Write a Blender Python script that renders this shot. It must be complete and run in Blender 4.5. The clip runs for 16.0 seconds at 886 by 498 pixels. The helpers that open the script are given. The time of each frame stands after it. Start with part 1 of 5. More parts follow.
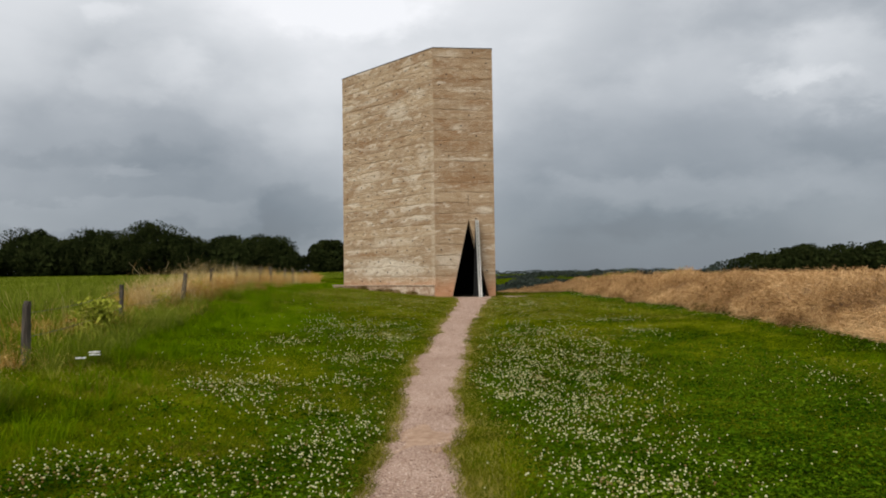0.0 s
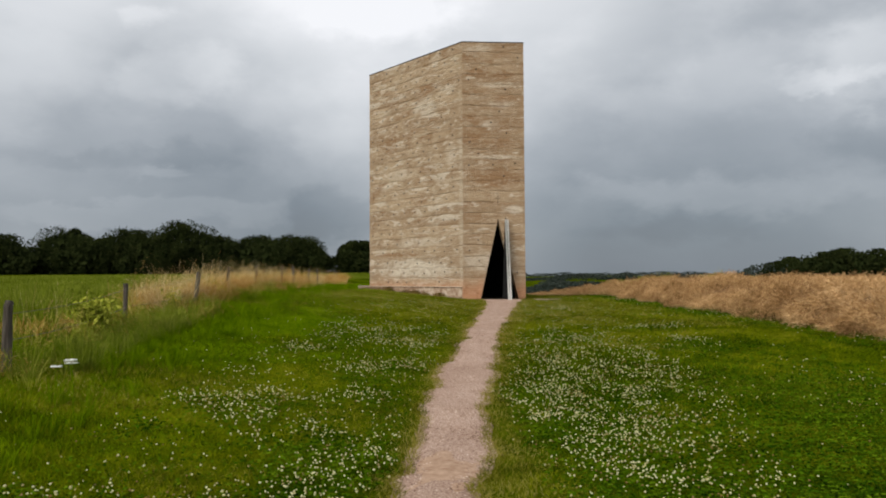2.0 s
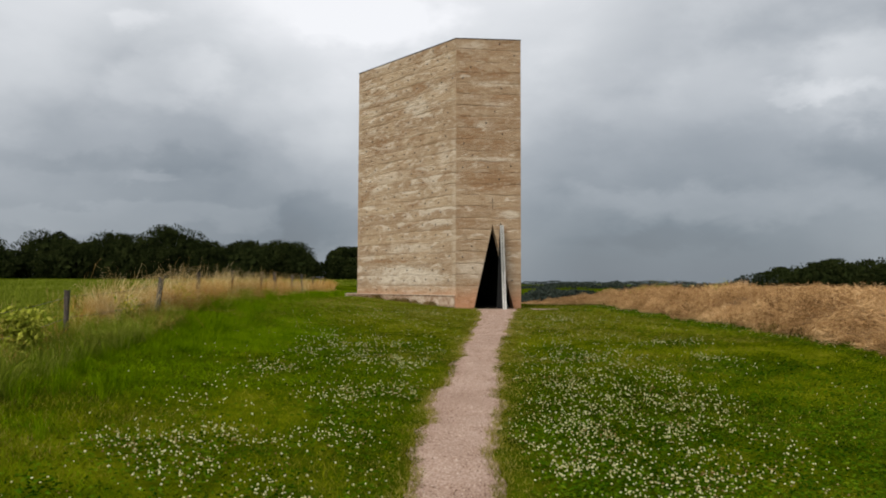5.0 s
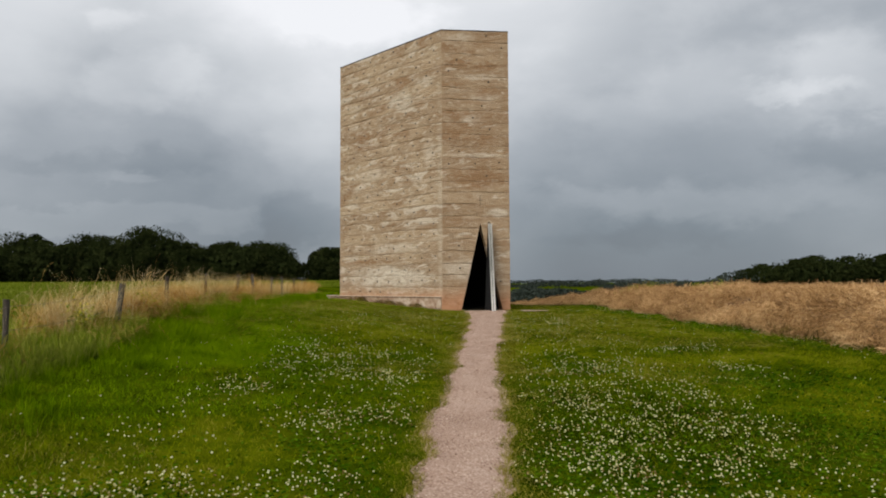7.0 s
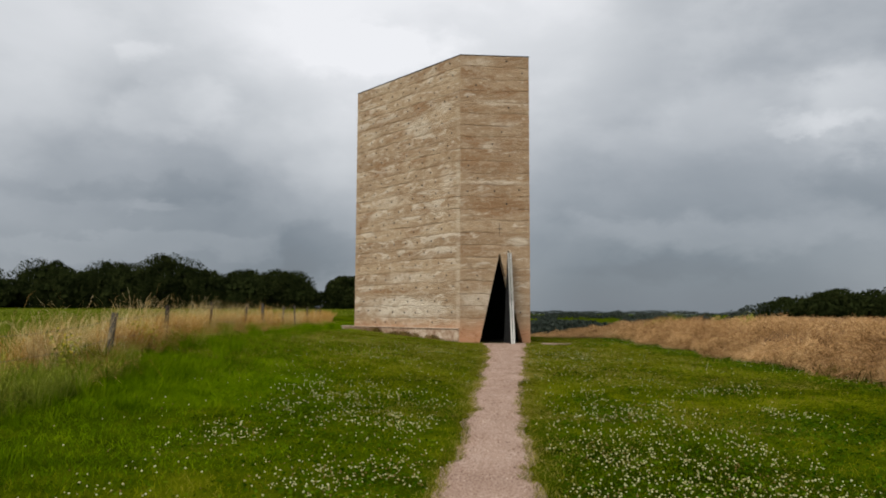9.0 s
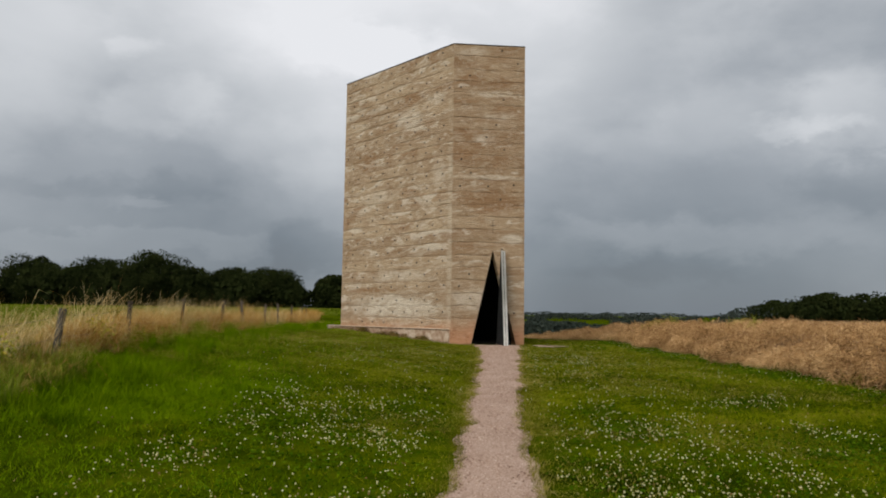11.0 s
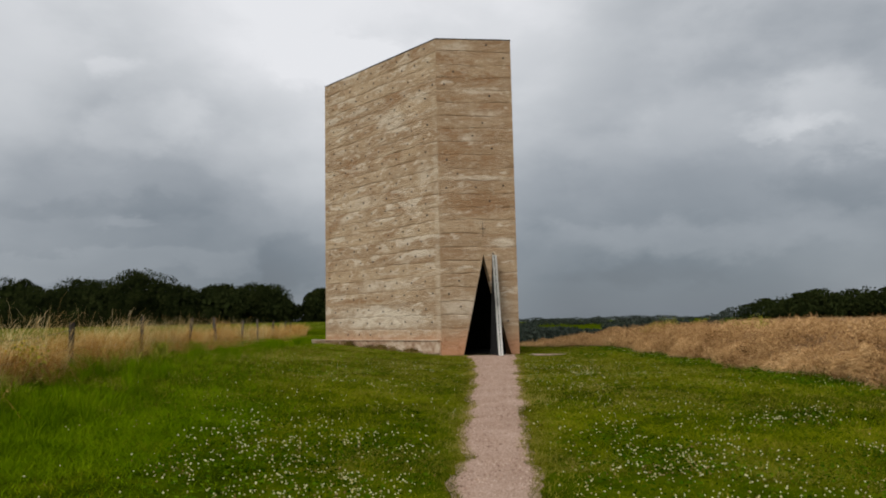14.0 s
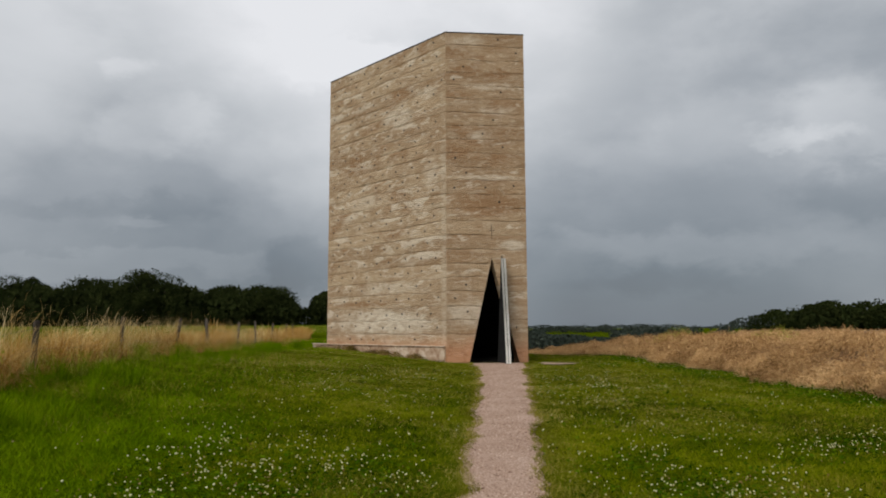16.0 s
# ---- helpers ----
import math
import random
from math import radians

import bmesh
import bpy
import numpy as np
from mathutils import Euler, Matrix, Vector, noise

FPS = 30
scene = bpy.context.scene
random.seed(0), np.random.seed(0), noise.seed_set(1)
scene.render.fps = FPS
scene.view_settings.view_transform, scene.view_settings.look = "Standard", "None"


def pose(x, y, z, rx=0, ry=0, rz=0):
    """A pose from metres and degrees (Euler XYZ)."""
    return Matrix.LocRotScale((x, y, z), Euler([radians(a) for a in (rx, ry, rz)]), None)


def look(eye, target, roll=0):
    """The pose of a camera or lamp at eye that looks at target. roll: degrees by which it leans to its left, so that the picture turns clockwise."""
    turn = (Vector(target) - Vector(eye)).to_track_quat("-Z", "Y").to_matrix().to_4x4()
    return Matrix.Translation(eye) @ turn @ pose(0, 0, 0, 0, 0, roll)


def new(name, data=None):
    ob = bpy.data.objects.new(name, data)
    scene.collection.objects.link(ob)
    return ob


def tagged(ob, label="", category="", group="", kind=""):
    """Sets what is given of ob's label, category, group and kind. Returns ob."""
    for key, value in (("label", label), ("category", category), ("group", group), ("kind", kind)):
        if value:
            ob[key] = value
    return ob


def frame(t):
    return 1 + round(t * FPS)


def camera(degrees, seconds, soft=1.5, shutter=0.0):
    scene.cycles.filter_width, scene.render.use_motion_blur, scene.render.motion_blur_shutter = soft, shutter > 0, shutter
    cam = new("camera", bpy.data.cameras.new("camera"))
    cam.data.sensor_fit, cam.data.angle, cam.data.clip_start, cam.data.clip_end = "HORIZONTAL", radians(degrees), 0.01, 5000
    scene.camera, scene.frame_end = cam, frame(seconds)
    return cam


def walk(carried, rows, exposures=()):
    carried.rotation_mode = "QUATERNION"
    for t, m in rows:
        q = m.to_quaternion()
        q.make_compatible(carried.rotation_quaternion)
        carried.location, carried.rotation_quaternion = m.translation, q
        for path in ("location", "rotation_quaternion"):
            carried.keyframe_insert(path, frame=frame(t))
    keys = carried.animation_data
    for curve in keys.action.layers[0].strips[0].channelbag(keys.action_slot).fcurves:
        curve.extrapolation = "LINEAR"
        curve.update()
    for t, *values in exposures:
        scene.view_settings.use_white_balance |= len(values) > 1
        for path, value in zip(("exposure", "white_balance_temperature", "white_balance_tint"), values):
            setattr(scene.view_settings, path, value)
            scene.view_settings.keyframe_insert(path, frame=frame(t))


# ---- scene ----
cam = camera(62.6, 16.0, soft=1.9)
PATH = [
    (0, (1.23, -34.687, 1.015), (1.181, -32.689, 1.089), -0.8),
    (0.5, (1.204, -34.482, 0.998), (1.215, -32.484, 1.087), -2.7),
    (1, (1.172, -34.129, 0.997), (1.091, -32.133, 1.096), -2.2),
    (1.5, (1.224, -33.888, 1.014), (1.077, -31.897, 1.143), -0.4),
    (2, (1.226, -33.595, 1.006), (1.098, -31.601, 1.085), -0.3),
    (2.5, (1.187, -33.324, 1.004), (1.091, -31.329, 1.102), -1.2),
    (3, (1.156, -32.992, 1.003), (1.066, -30.995, 1.06), -2.2),
    (3.5, (1.145, -32.726, 1.018), (1.024, -30.733, 1.122), -1.2),
    (4, (1.133, -32.446, 1.035), (1.0, -30.452, 1.126), 0.3),
    (4.2, (1.112, -32.324, 1.023), (1.005, -30.33, 1.129), -0.0),
    (6.5, (0.914, -31.1, 1.081), (0.821, -29.104, 1.162), 0.4),
    (7, (0.844, -30.722, 1.096), (0.791, -28.725, 1.194), -0.3),
    (7.5, (0.823, -30.498, 1.1), (0.774, -28.501, 1.197), -1.3),
    (8, (0.828, -30.197, 1.114), (0.737, -28.204, 1.241), -1.0),
    (8.5, (0.833, -29.976, 1.146), (0.735, -27.986, 1.315), 0.1),
    (10.8, (0.728, -28.559, 1.134), (0.623, -26.571, 1.323), 0.4),
    (11, (0.735, -28.444, 1.138), (0.66, -26.454, 1.318), 0.8),
    (11.5, (0.704, -28.216, 1.149), (0.711, -26.232, 1.397), -0.9),
    (12, (0.691, -27.952, 1.145), (0.691, -25.963, 1.358), -1.5),
    (12.5, (0.719, -27.662, 1.131), (0.606, -25.681, 1.376), -0.2),
    (13, (0.758, -27.348, 1.145), (0.617, -25.365, 1.366), 0.9),
    (13.5, (0.743, -27.108, 1.14), (0.649, -25.123, 1.362), 1.1),
    (14, (0.732, -26.836, 1.154), (0.687, -24.847, 1.36), -1.2),
    (14.5, (0.723, -26.573, 1.147), (0.646, -24.585, 1.345), -0.9),
    (15, (0.759, -26.212, 1.154), (0.651, -24.231, 1.406), 0.2),
    (15.5, (0.771, -25.962, 1.15), (0.664, -23.975, 1.353), 0.6),
    (16, (0.751, -25.671, 1.153), (0.684, -23.684, 1.374), -0.2),
]
walk(cam, [(t, look(eye, target, roll)) for t, eye, target, roll in PATH], [(0, 0.08), (8.5, 0.0), (11, -0.11), (16, -0.14)])


# ---------------- light ----------------
SUN_DIR = Vector((-0.34, -0.76, 0.50)).normalized()      # towards the bright part of the cloud cover


def build_world():
    w = bpy.data.worlds.new("overcast_sky")
    scene.world = w
    w.use_nodes = True
    nt = w.node_tree
    nt.nodes.clear()
    N, L = nt.nodes.new, nt.links.new

    def math_(op, a, b=None, c=None, clamp=False):
        n = N("ShaderNodeMath")
        n.operation, n.use_clamp = op, clamp
        for i, v in enumerate((a, b, c)):
            if v is None:
                continue
            if isinstance(v, (int, float)):
                n.inputs[i].default_value = v
            else:
                L(v, n.inputs[i])
        return n.outputs[0]

    def smooth(v, lo, hi, a, b):
        n = N("ShaderNodeMapRange")
        n.interpolation_type = "SMOOTHSTEP"
        L(v, n.inputs[0])
        for i, x in enumerate((lo, hi, a, b)):
            n.inputs[i + 1].default_value = x
        return n.outputs[0]

    geo = N("ShaderNodeTexCoord")
    sep = N("ShaderNodeSeparateXYZ")
    L(geo.outputs["Generated"], sep.inputs[0])
    x, y, z = sep.outputs
    up = math_("ABSOLUTE", z)

    def cloud(scale, detail, rough, loc, stretch=(1, 1, 2.4), distort=0.3):
        m = N("ShaderNodeMapping")
        m.inputs["Location"].default_value = loc
        m.inputs["Scale"].default_value = stretch
        L(geo.outputs["Generated"], m.inputs[0])
        n = N("ShaderNodeTexNoise")
        n.inputs["Scale"].default_value = scale
        n.inputs["Detail"].default_value = detail
        n.inputs["Roughness"].default_value = rough
        n.inputs["Distortion"].default_value = distort
        L(m.outputs[0], n.inputs["Vector"])
        return n.outputs["Fac"]

    big = smooth(cloud(2.6, 5, 0.45, (3.1, 1.7, 0.4), (1, 1, 2.2), 0.25), 0.34, 0.66, -0.5, 0.5)
    mid = smooth(cloud(5.2, 9, 0.54, (7.4, 2.2, 1.1), (1, 1, 1.7), 0.1), 0.36, 0.64, -0.5, 0.5)
    # grows brighter from the horizon to the zenith, as an overcast sky does
    rise = smooth(up, 0.0, 0.62, 0.0, 1.0)
    tone = math_("MULTIPLY_ADD", rise, SKY_RISE, SKY_BASE)
    # a thinner place in the cloud ahead, a heavier bank low on the east side
    def lobe(d, lo, hi):
        v = N("ShaderNodeVectorMath")
        v.operation = "DOT_PRODUCT"
        L(geo.outputs["Generated"], v.inputs[0])
        v.inputs[1].default_value = Vector(d).normalized()
        return smooth(v.outputs["Value"], lo, hi, 0.0, 1.0)
    tone = math_("MULTIPLY_ADD", lobe((-0.10, 1, 0.42), 0.94, 1.0), 0.27, tone)
    tone = math_("MULTIPLY_ADD", lobe((0.26, 1, 0.0), 0.965, 1.0), -0.15, tone)
    tone = math_("MULTIPLY_ADD", lobe((-0.40, 1, 0.16), 0.97, 1.0), -0.15, tone)
    tone = math_("MULTIPLY_ADD", lobe((0.34, 1, 0.17), 0.975, 1.0), 0.05, tone)
    tone = math_("MULTIPLY_ADD", lobe((0.49, 1, 0.24), 0.98, 1.0), 0.01, tone)
    tone = math_("MULTIPLY_ADD", lobe((-0.50, 1, 0.36), 0.94, 1.0), 0.16, tone)
    tone = math_("MULTIPLY_ADD", lobe((-0.50, 1, 0.07), 0.985, 1.0), 0.02, tone)
    contrast = smooth(up, 0.0, 0.22, 0.25, 1.0)
    tone = math_("MULTIPLY_ADD", math_("MULTIPLY", big, contrast), 0.09, tone)
    tone = math_("MULTIPLY_ADD", math_("MULTIPLY", mid, contrast), 0.09, tone)
    # banks and rifts of the cloud cover ahead, by bearing and height, with torn edges
    ahead = math_("MAXIMUM", y, 0.15)
    bearing = math_("MULTIPLY_ADD", math_("SUBTRACT", cloud(9.0, 7, 0.58, (1.3, 4.2, 2.0), (1, 1, 1.5), 0.2), 0.5), 0.24, math_("DIVIDE", x, ahead))
    height = math_("MULTIPLY_ADD", math_("SUBTRACT", cloud(10.0, 7, 0.58, (6.1, 0.7, 5.0), (1, 1, 1.8), 0.2), 0.5), 0.10, math_("DIVIDE", z, ahead))
    front = smooth(y, 0.2, 0.5, 0.0, 1.0)

    def bank(v, a, e_, wide, high, amount, soft):
        p = math_("DIVIDE", math_("SUBTRACT", bearing, a), wide)
        q = math_("DIVIDE", math_("SUBTRACT", height, e_), high)
        d = math_("SQRT", math_("ADD", math_("MULTIPLY", p, p), math_("MULTIPLY", q, q)))
        return math_("MULTIPLY_ADD", math_("MULTIPLY", smooth(d, 1.0 - soft, 1.0 + soft, 1.0, 0.0), front), amount, v)

    tone = bank(tone, -0.132, 0.371, 0.085, 0.031, 0.20, 0.70)
    tone = bank(tone, -0.524, 0.380, 0.037, 0.014, 0.08, 0.60)
    tone = bank(tone, -0.444, 0.291, 0.081, 0.047, 0.10, 0.45)
    tone = bank(tone, -0.520, 0.211, 0.116, 0.027, 0.05, 0.60)
    tone = bank(tone, -0.564, 0.180, 0.163, 0.011, -0.045, 0.60)
    tone = bank(tone, -0.416, 0.192, 0.074, 0.037, -0.05, 0.50)
    tone = bank(tone, -0.466, 0.157, 0.043, 0.009, 0.07, 0.50)
    tone = bank(tone, -0.495, 0.097, 0.194, 0.021, 0.055, 0.22)
    tone = bank(tone, -0.230, 0.094, 0.070, 0.034, -0.07, 0.30)
    tone = bank(tone, -0.235, 0.174, 0.070, 0.039, 0.06, 0.70)
    tone = bank(tone, 0.536, 0.286, 0.093, 0.056, 0.12, 0.45)
    tone = bank(tone, 0.449, 0.262, 0.066, 0.013, 0.10, 0.50)
    tone = bank(tone, 0.242, 0.282, 0.050, 0.037, 0.05, 0.70)
    tone = bank(tone, 0.099, 0.184, 0.058, 0.056, -0.045, 0.60)
    tone = bank(tone, 0.310, 0.117, 0.206, 0.026, 0.095, 0.50)
    tone = bank(tone, 0.237, 0.061, 0.109, 0.017, -0.05, 0.60)
    tone = bank(tone, 0.524, 0.185, 0.085, 0.033, -0.09, 0.45)
    tone = bank(tone, 0.400, 0.343, 0.074, 0.025, -0.06, 0.50)
    tone = bank(tone, 0.512, 0.419, 0.132, 0.058, -0.10, 0.60)
    ramp = N("ShaderNodeValToRGB")
    L(tone, ramp.inputs[0])
    e = ramp.color_ramp.elements
    e[0].position, e[0].color = 0.0, (0.105, 0.118, 0.140, 1)
    e[1].position, e[1].color = 1.0, (0.86, 0.87, 0.90, 1)
    for p, c in ((0.25, (0.200, 0.231, 0.266, 1)), (0.5, (0.359, 0.389, 0.425, 1)), (0.75, (0.60, 0.624, 0.654, 1))):
        s = e.new(p)
        s.color = c
    sky = N("ShaderNodeTexSky")
    sky.sky_type, sky.sun_disc = "NISHITA", False
    sky.sun_elevation = math.asin(SUN_DIR.z)
    sky.sun_rotation = math.atan2(SUN_DIR.x, SUN_DIR.y)
    bg_sky, bg_cloud, add = N("ShaderNodeBackground"), N("ShaderNodeBackground"), N("ShaderNodeAddShader")
    L(sky.outputs[0], bg_sky.inputs[0])
    bg_sky.inputs[1].default_value = 0.004
    L(ramp.outputs[0], bg_cloud.inputs[0])
    bg_cloud.inputs[1].default_value = 1.0
    L(bg_sky.outputs[0], add.inputs[0])
    L(bg_cloud.outputs[0], add.inputs[1])
    out = N("ShaderNodeOutputWorld")
    L(add.outputs[0], out.inputs[0])


SKY_BASE, SKY_RISE = 0.35, 0.48
build_world()
sun = new("sun", bpy.data.lights.new("sun", "SUN"))
sun.data.energy, sun.data.angle, sun.data.color = 2.3, radians(45), (1.0, 0.94, 0.83)
sun.matrix_world = look(SUN_DIR * 60, (0, 0, 0))


# ---------------- materials ----------------
def material(name, stops, scale=4.0, detail=6.0, rough=0.9, bump=0.2, bump_scale=40.0, stretch=(1, 1, 1), island=0.0, coords="Object",
             second=None, random_object=0.0, spec=0.3, metal=0.0, distance=0.02):
    """Noise-driven colour with two scales, optional variation by island or object, and fine relief."""
    m = bpy.data.materials.new(name)
    m.use_nodes = True
    nt = m.node_tree
    N, L = nt.nodes.new, nt.links.new
    bsdf = nt.nodes["Principled BSDF"]
    bsdf.inputs["Roughness"].default_value = rough
    bsdf.inputs["Specular IOR Level"].default_value = spec
    bsdf.inputs["Metallic"].default_value = metal
    tc = N("ShaderNodeTexCoord")
    mp = N("ShaderNodeMapping")
    mp.inputs["Scale"].default_value = stretch
    L(tc.outputs[coords], mp.inputs[0])
    n1 = N("ShaderNodeTexNoise")
    n1.inputs["Scale"].default_value, n1.inputs["Detail"].default_value = scale, detail
    L(mp.outputs[0], n1.inputs["Vector"])
    fac = n1.outputs["Fac"]

    def madd(a, k, b):
        q = N("ShaderNodeMath")
        q.operation = "MULTIPLY_ADD"
        L(a, q.inputs[0])
        q.inputs[1].default_value = k
        L(b, q.inputs[2]) if not isinstance(b, (int, float)) else setattr(q.inputs[2], "default_value", b)
        return q.outputs[0]

    if second:
        n2 = N("ShaderNodeTexNoise")
        n2.inputs["Scale"].default_value, n2.inputs["Detail"].default_value = second[0], 3
        L(mp.outputs[0], n2.inputs["Vector"])
        fac = madd(n2.outputs["Fac"], second[1], madd(fac, 1.0, -0.5 * second[1]))
    if island:
        g = N("ShaderNodeNewGeometry")
        fac = madd(g.outputs["Random Per Island"], island, madd(fac, 1.0, -0.5 * island))
    if random_object:
        o = N("ShaderNodeObjectInfo")
        fac = madd(o.outputs["Random"], random_object, madd(fac, 1.0, -0.5 * random_object))
    ramp = N("ShaderNodeValToRGB")
    el = ramp.color_ramp.elements
    el[0].position, el[0].color = stops[0][0], (*stops[0][1], 1)
    el[1].position, el[1].color = stops[-1][0], (*stops[-1][1], 1)
    for p, c in stops[1:-1]:
        s = el.new(p)
        s.color = (*c, 1)
    L(fac, ramp.inputs[0])
    L(ramp.outputs[0], bsdf.inputs["Base Color"])
    if bump:
        n3 = N("ShaderNodeTexNoise")
        n3.inputs["Scale"].default_value, n3.inputs["Detail"].default_value = bump_scale, 5
        L(mp.outputs[0], n3.inputs["Vector"])
        b = N("ShaderNodeBump")
        b.inputs["Strength"].default_value, b.inputs["Distance"].default_value = bump, distance
        L(n3.outputs["Fac"], b.inputs["Height"])
        L(b.outputs[0], bsdf.inputs["Normal"])
    return m


def concrete_material():
    """Rammed concrete: ochre and grey sand lenses lying in sloping layers, rusty where the foot of the wall is damp."""
    m = bpy.data.materials.new("rammed_concrete")
    m.use_nodes = True
    nt = m.node_tree
    N, L = nt.nodes.new, nt.links.new
    bsdf = nt.nodes["Principled BSDF"]
    bsdf.inputs["Roughness"].default_value, bsdf.inputs["Specular IOR Level"].default_value = 0.92, 0.2
    tc = N("ShaderNodeTexCoord")

    def noise_(scale, stretch, detail=6, rough=0.6, distort=0.0, loc=(0, 0, 0), rot=(0, 0, 0)):
        mp = N("ShaderNodeMapping")
        mp.inputs["Scale"].default_value, mp.inputs["Location"].default_value, mp.inputs["Rotation"].default_value = stretch, loc, rot
        L(tc.outputs["Object"], mp.inputs[0])
        n = N("ShaderNodeTexNoise")
        n.inputs["Scale"].default_value, n.inputs["Detail"].default_value = scale, detail
        n.inputs["Roughness"].default_value, n.inputs["Distortion"].default_value = rough, distort
        L(mp.outputs[0], n.inputs["Vector"])
        return n.outputs["Fac"]

    def range_(v, lo, hi, a=0.0, b=1.0):
        n = N("ShaderNodeMapRange")
        n.interpolation_type = "SMOOTHSTEP"
        L(v, n.inputs[0])
        for i, q in enumerate((lo, hi, a, b)):
            n.inputs[i + 1].default_value = q
        return n.outputs[0]

    def calc(op, a, b):
        n = N("ShaderNodeMath")
        n.operation = op
        for i, v in enumerate((a, b)):
            if isinstance(v, (int, float)):
                n.inputs[i].default_value = v
            else:
                L(v, n.inputs[i])
        return n.outputs[0]

    def mix(f, a, b):
        n = N("ShaderNodeMix")
        n.data_type = "RGBA"
        L(f, n.inputs[0])
        for i, v in ((6, a), (7, b)):
            if isinstance(v, tuple):
                n.inputs[i].default_value = (*v, 1)
            else:
                L(v, n.inputs[i])
        return n.outputs[2]

    def patch(at, size, ragged=0.9, seed=0):
        """A blotch of the wall's own colour: 1 at its heart, 0 outside, with a torn outline."""
        mp = N("ShaderNodeMapping")
        mp.vector_type = "TEXTURE"
        mp.inputs["Location"].default_value, mp.inputs["Scale"].default_value = at, size
        L(tc.outputs["Object"], mp.inputs[0])
        ln = N("ShaderNodeVectorMath")
        ln.operation = "LENGTH"
        L(mp.outputs[0], ln.inputs[0])
        torn = calc("MULTIPLY", calc("ADD", noise_(1.6, (1, 1, 2.6), 6, 0.6, 0.4, (seed, 2 * seed, 0)), -0.5), 2.2 * ragged)
        return range_(calc("ADD", ln.outputs["Value"], torn), 0.35, 1.15, 1.0, 0.0)

    info = N("ShaderNodeObjectInfo")
    sep = N("ShaderNodeSeparateXYZ")
    L(tc.outputs["Object"], sep.inputs[0])
    own = info.outputs["Random"]
    # along the wall in metres, and height in layers; every rammed layer has its own run of lenses
    along = N("ShaderNodeSeparateXYZ")
    L(tc.outputs["UV"], along.inputs[0])
    rise = calc("FRACT", along.outputs[1], 0.0)
    slant = calc("ADD", calc("MULTIPLY", along.outputs[1], 0.5), calc("MULTIPLY", along.outputs[0], -0.045))

    def lenses(scale, stretch, detail, rough, distort, seed):
        c = N("ShaderNodeCombineXYZ")
        L(calc("MULTIPLY", along.outputs[0], stretch[0]), c.inputs[0])
        L(calc("MULTIPLY", slant, stretch[1]), c.inputs[1])
        L(calc("ADD", calc("MULTIPLY", own, 37.0), seed), c.inputs[2])
        n = N("ShaderNodeTexNoise")
        n.inputs["Scale"].default_value, n.inputs["Detail"].default_value = scale, detail
        n.inputs["Roughness"].default_value, n.inputs["Distortion"].default_value = rough, distort
        L(c.outputs[0], n.inputs["Vector"])
        return n.outputs["Fac"]

    broad = noise_(0.45, (1, 1, 1.6), 4, 0.55, 0.4)
    tone = calc("ADD", calc("MULTIPLY", broad, 0.6), calc("MULTIPLY", lenses(0.5, (1, 1.4), 5, 0.55, 0.6, 3.0), 0.5))
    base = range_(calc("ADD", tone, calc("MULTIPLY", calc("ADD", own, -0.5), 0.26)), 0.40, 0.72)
    base = calc("SUBTRACT", base, range_(sep.outputs[0], -0.05, 0.05, 0.0, 0.30))          # the doorway side is browner, its weaker light put into the colour
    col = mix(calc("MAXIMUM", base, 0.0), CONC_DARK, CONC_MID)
    # thin sandy bedding inside each layer
    bed = range_(lenses(1.0, (0.45, 6.5), 5, 0.6, 0.5, 9.0), 0.40, 0.60, 0.0, 0.30)
    col = mix(bed, col, (0.57, 0.445, 0.31))
    bed2 = range_(lenses(1.2, (0.5, 8.0), 5, 0.6, 0.8, 21.0), 0.52, 0.66, 0.0, 0.34)
    col = mix(bed2, col, (0.235, 0.145, 0.078))
    # pale lenses of lean mortar, cut off sharply by the joint above
    sill = range_(rise, 0.02, 0.62, 0.30, 1.0)
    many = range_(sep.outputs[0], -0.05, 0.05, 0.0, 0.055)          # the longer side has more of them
    few = range_(sep.outputs[2], 5.2, 7.4, 0.0, 0.03)
    body = calc("SUBTRACT", calc("SUBTRACT", lenses(0.9, (0.75, 2.3), 8, 0.60, 1.2, 40.0), many), calc("MULTIPLY", few, 0.5))
    pale = calc("MULTIPLY", range_(body, 0.525, 0.605, 0.0, 0.70), sill)
    crumbs = calc("MULTIPLY", range_(calc("SUBTRACT", lenses(2.6, (0.75, 2.1), 8, 0.64, 1.0, 60.0), many), 0.53, 0.62, 0.0, 0.55), sill)
    pale = calc("MAXIMUM", pale, crumbs)
    grain = range_(lenses(1.7, (1, 2.2), 7, 0.62, 0.9, 80.0), 0.38, 0.56, 0.35, 1.0)

    def blotch(at, size, ragged, seed, k):
        return calc("MULTIPLY", calc("MULTIPLY", patch(at, size, ragged, seed), k), grain)

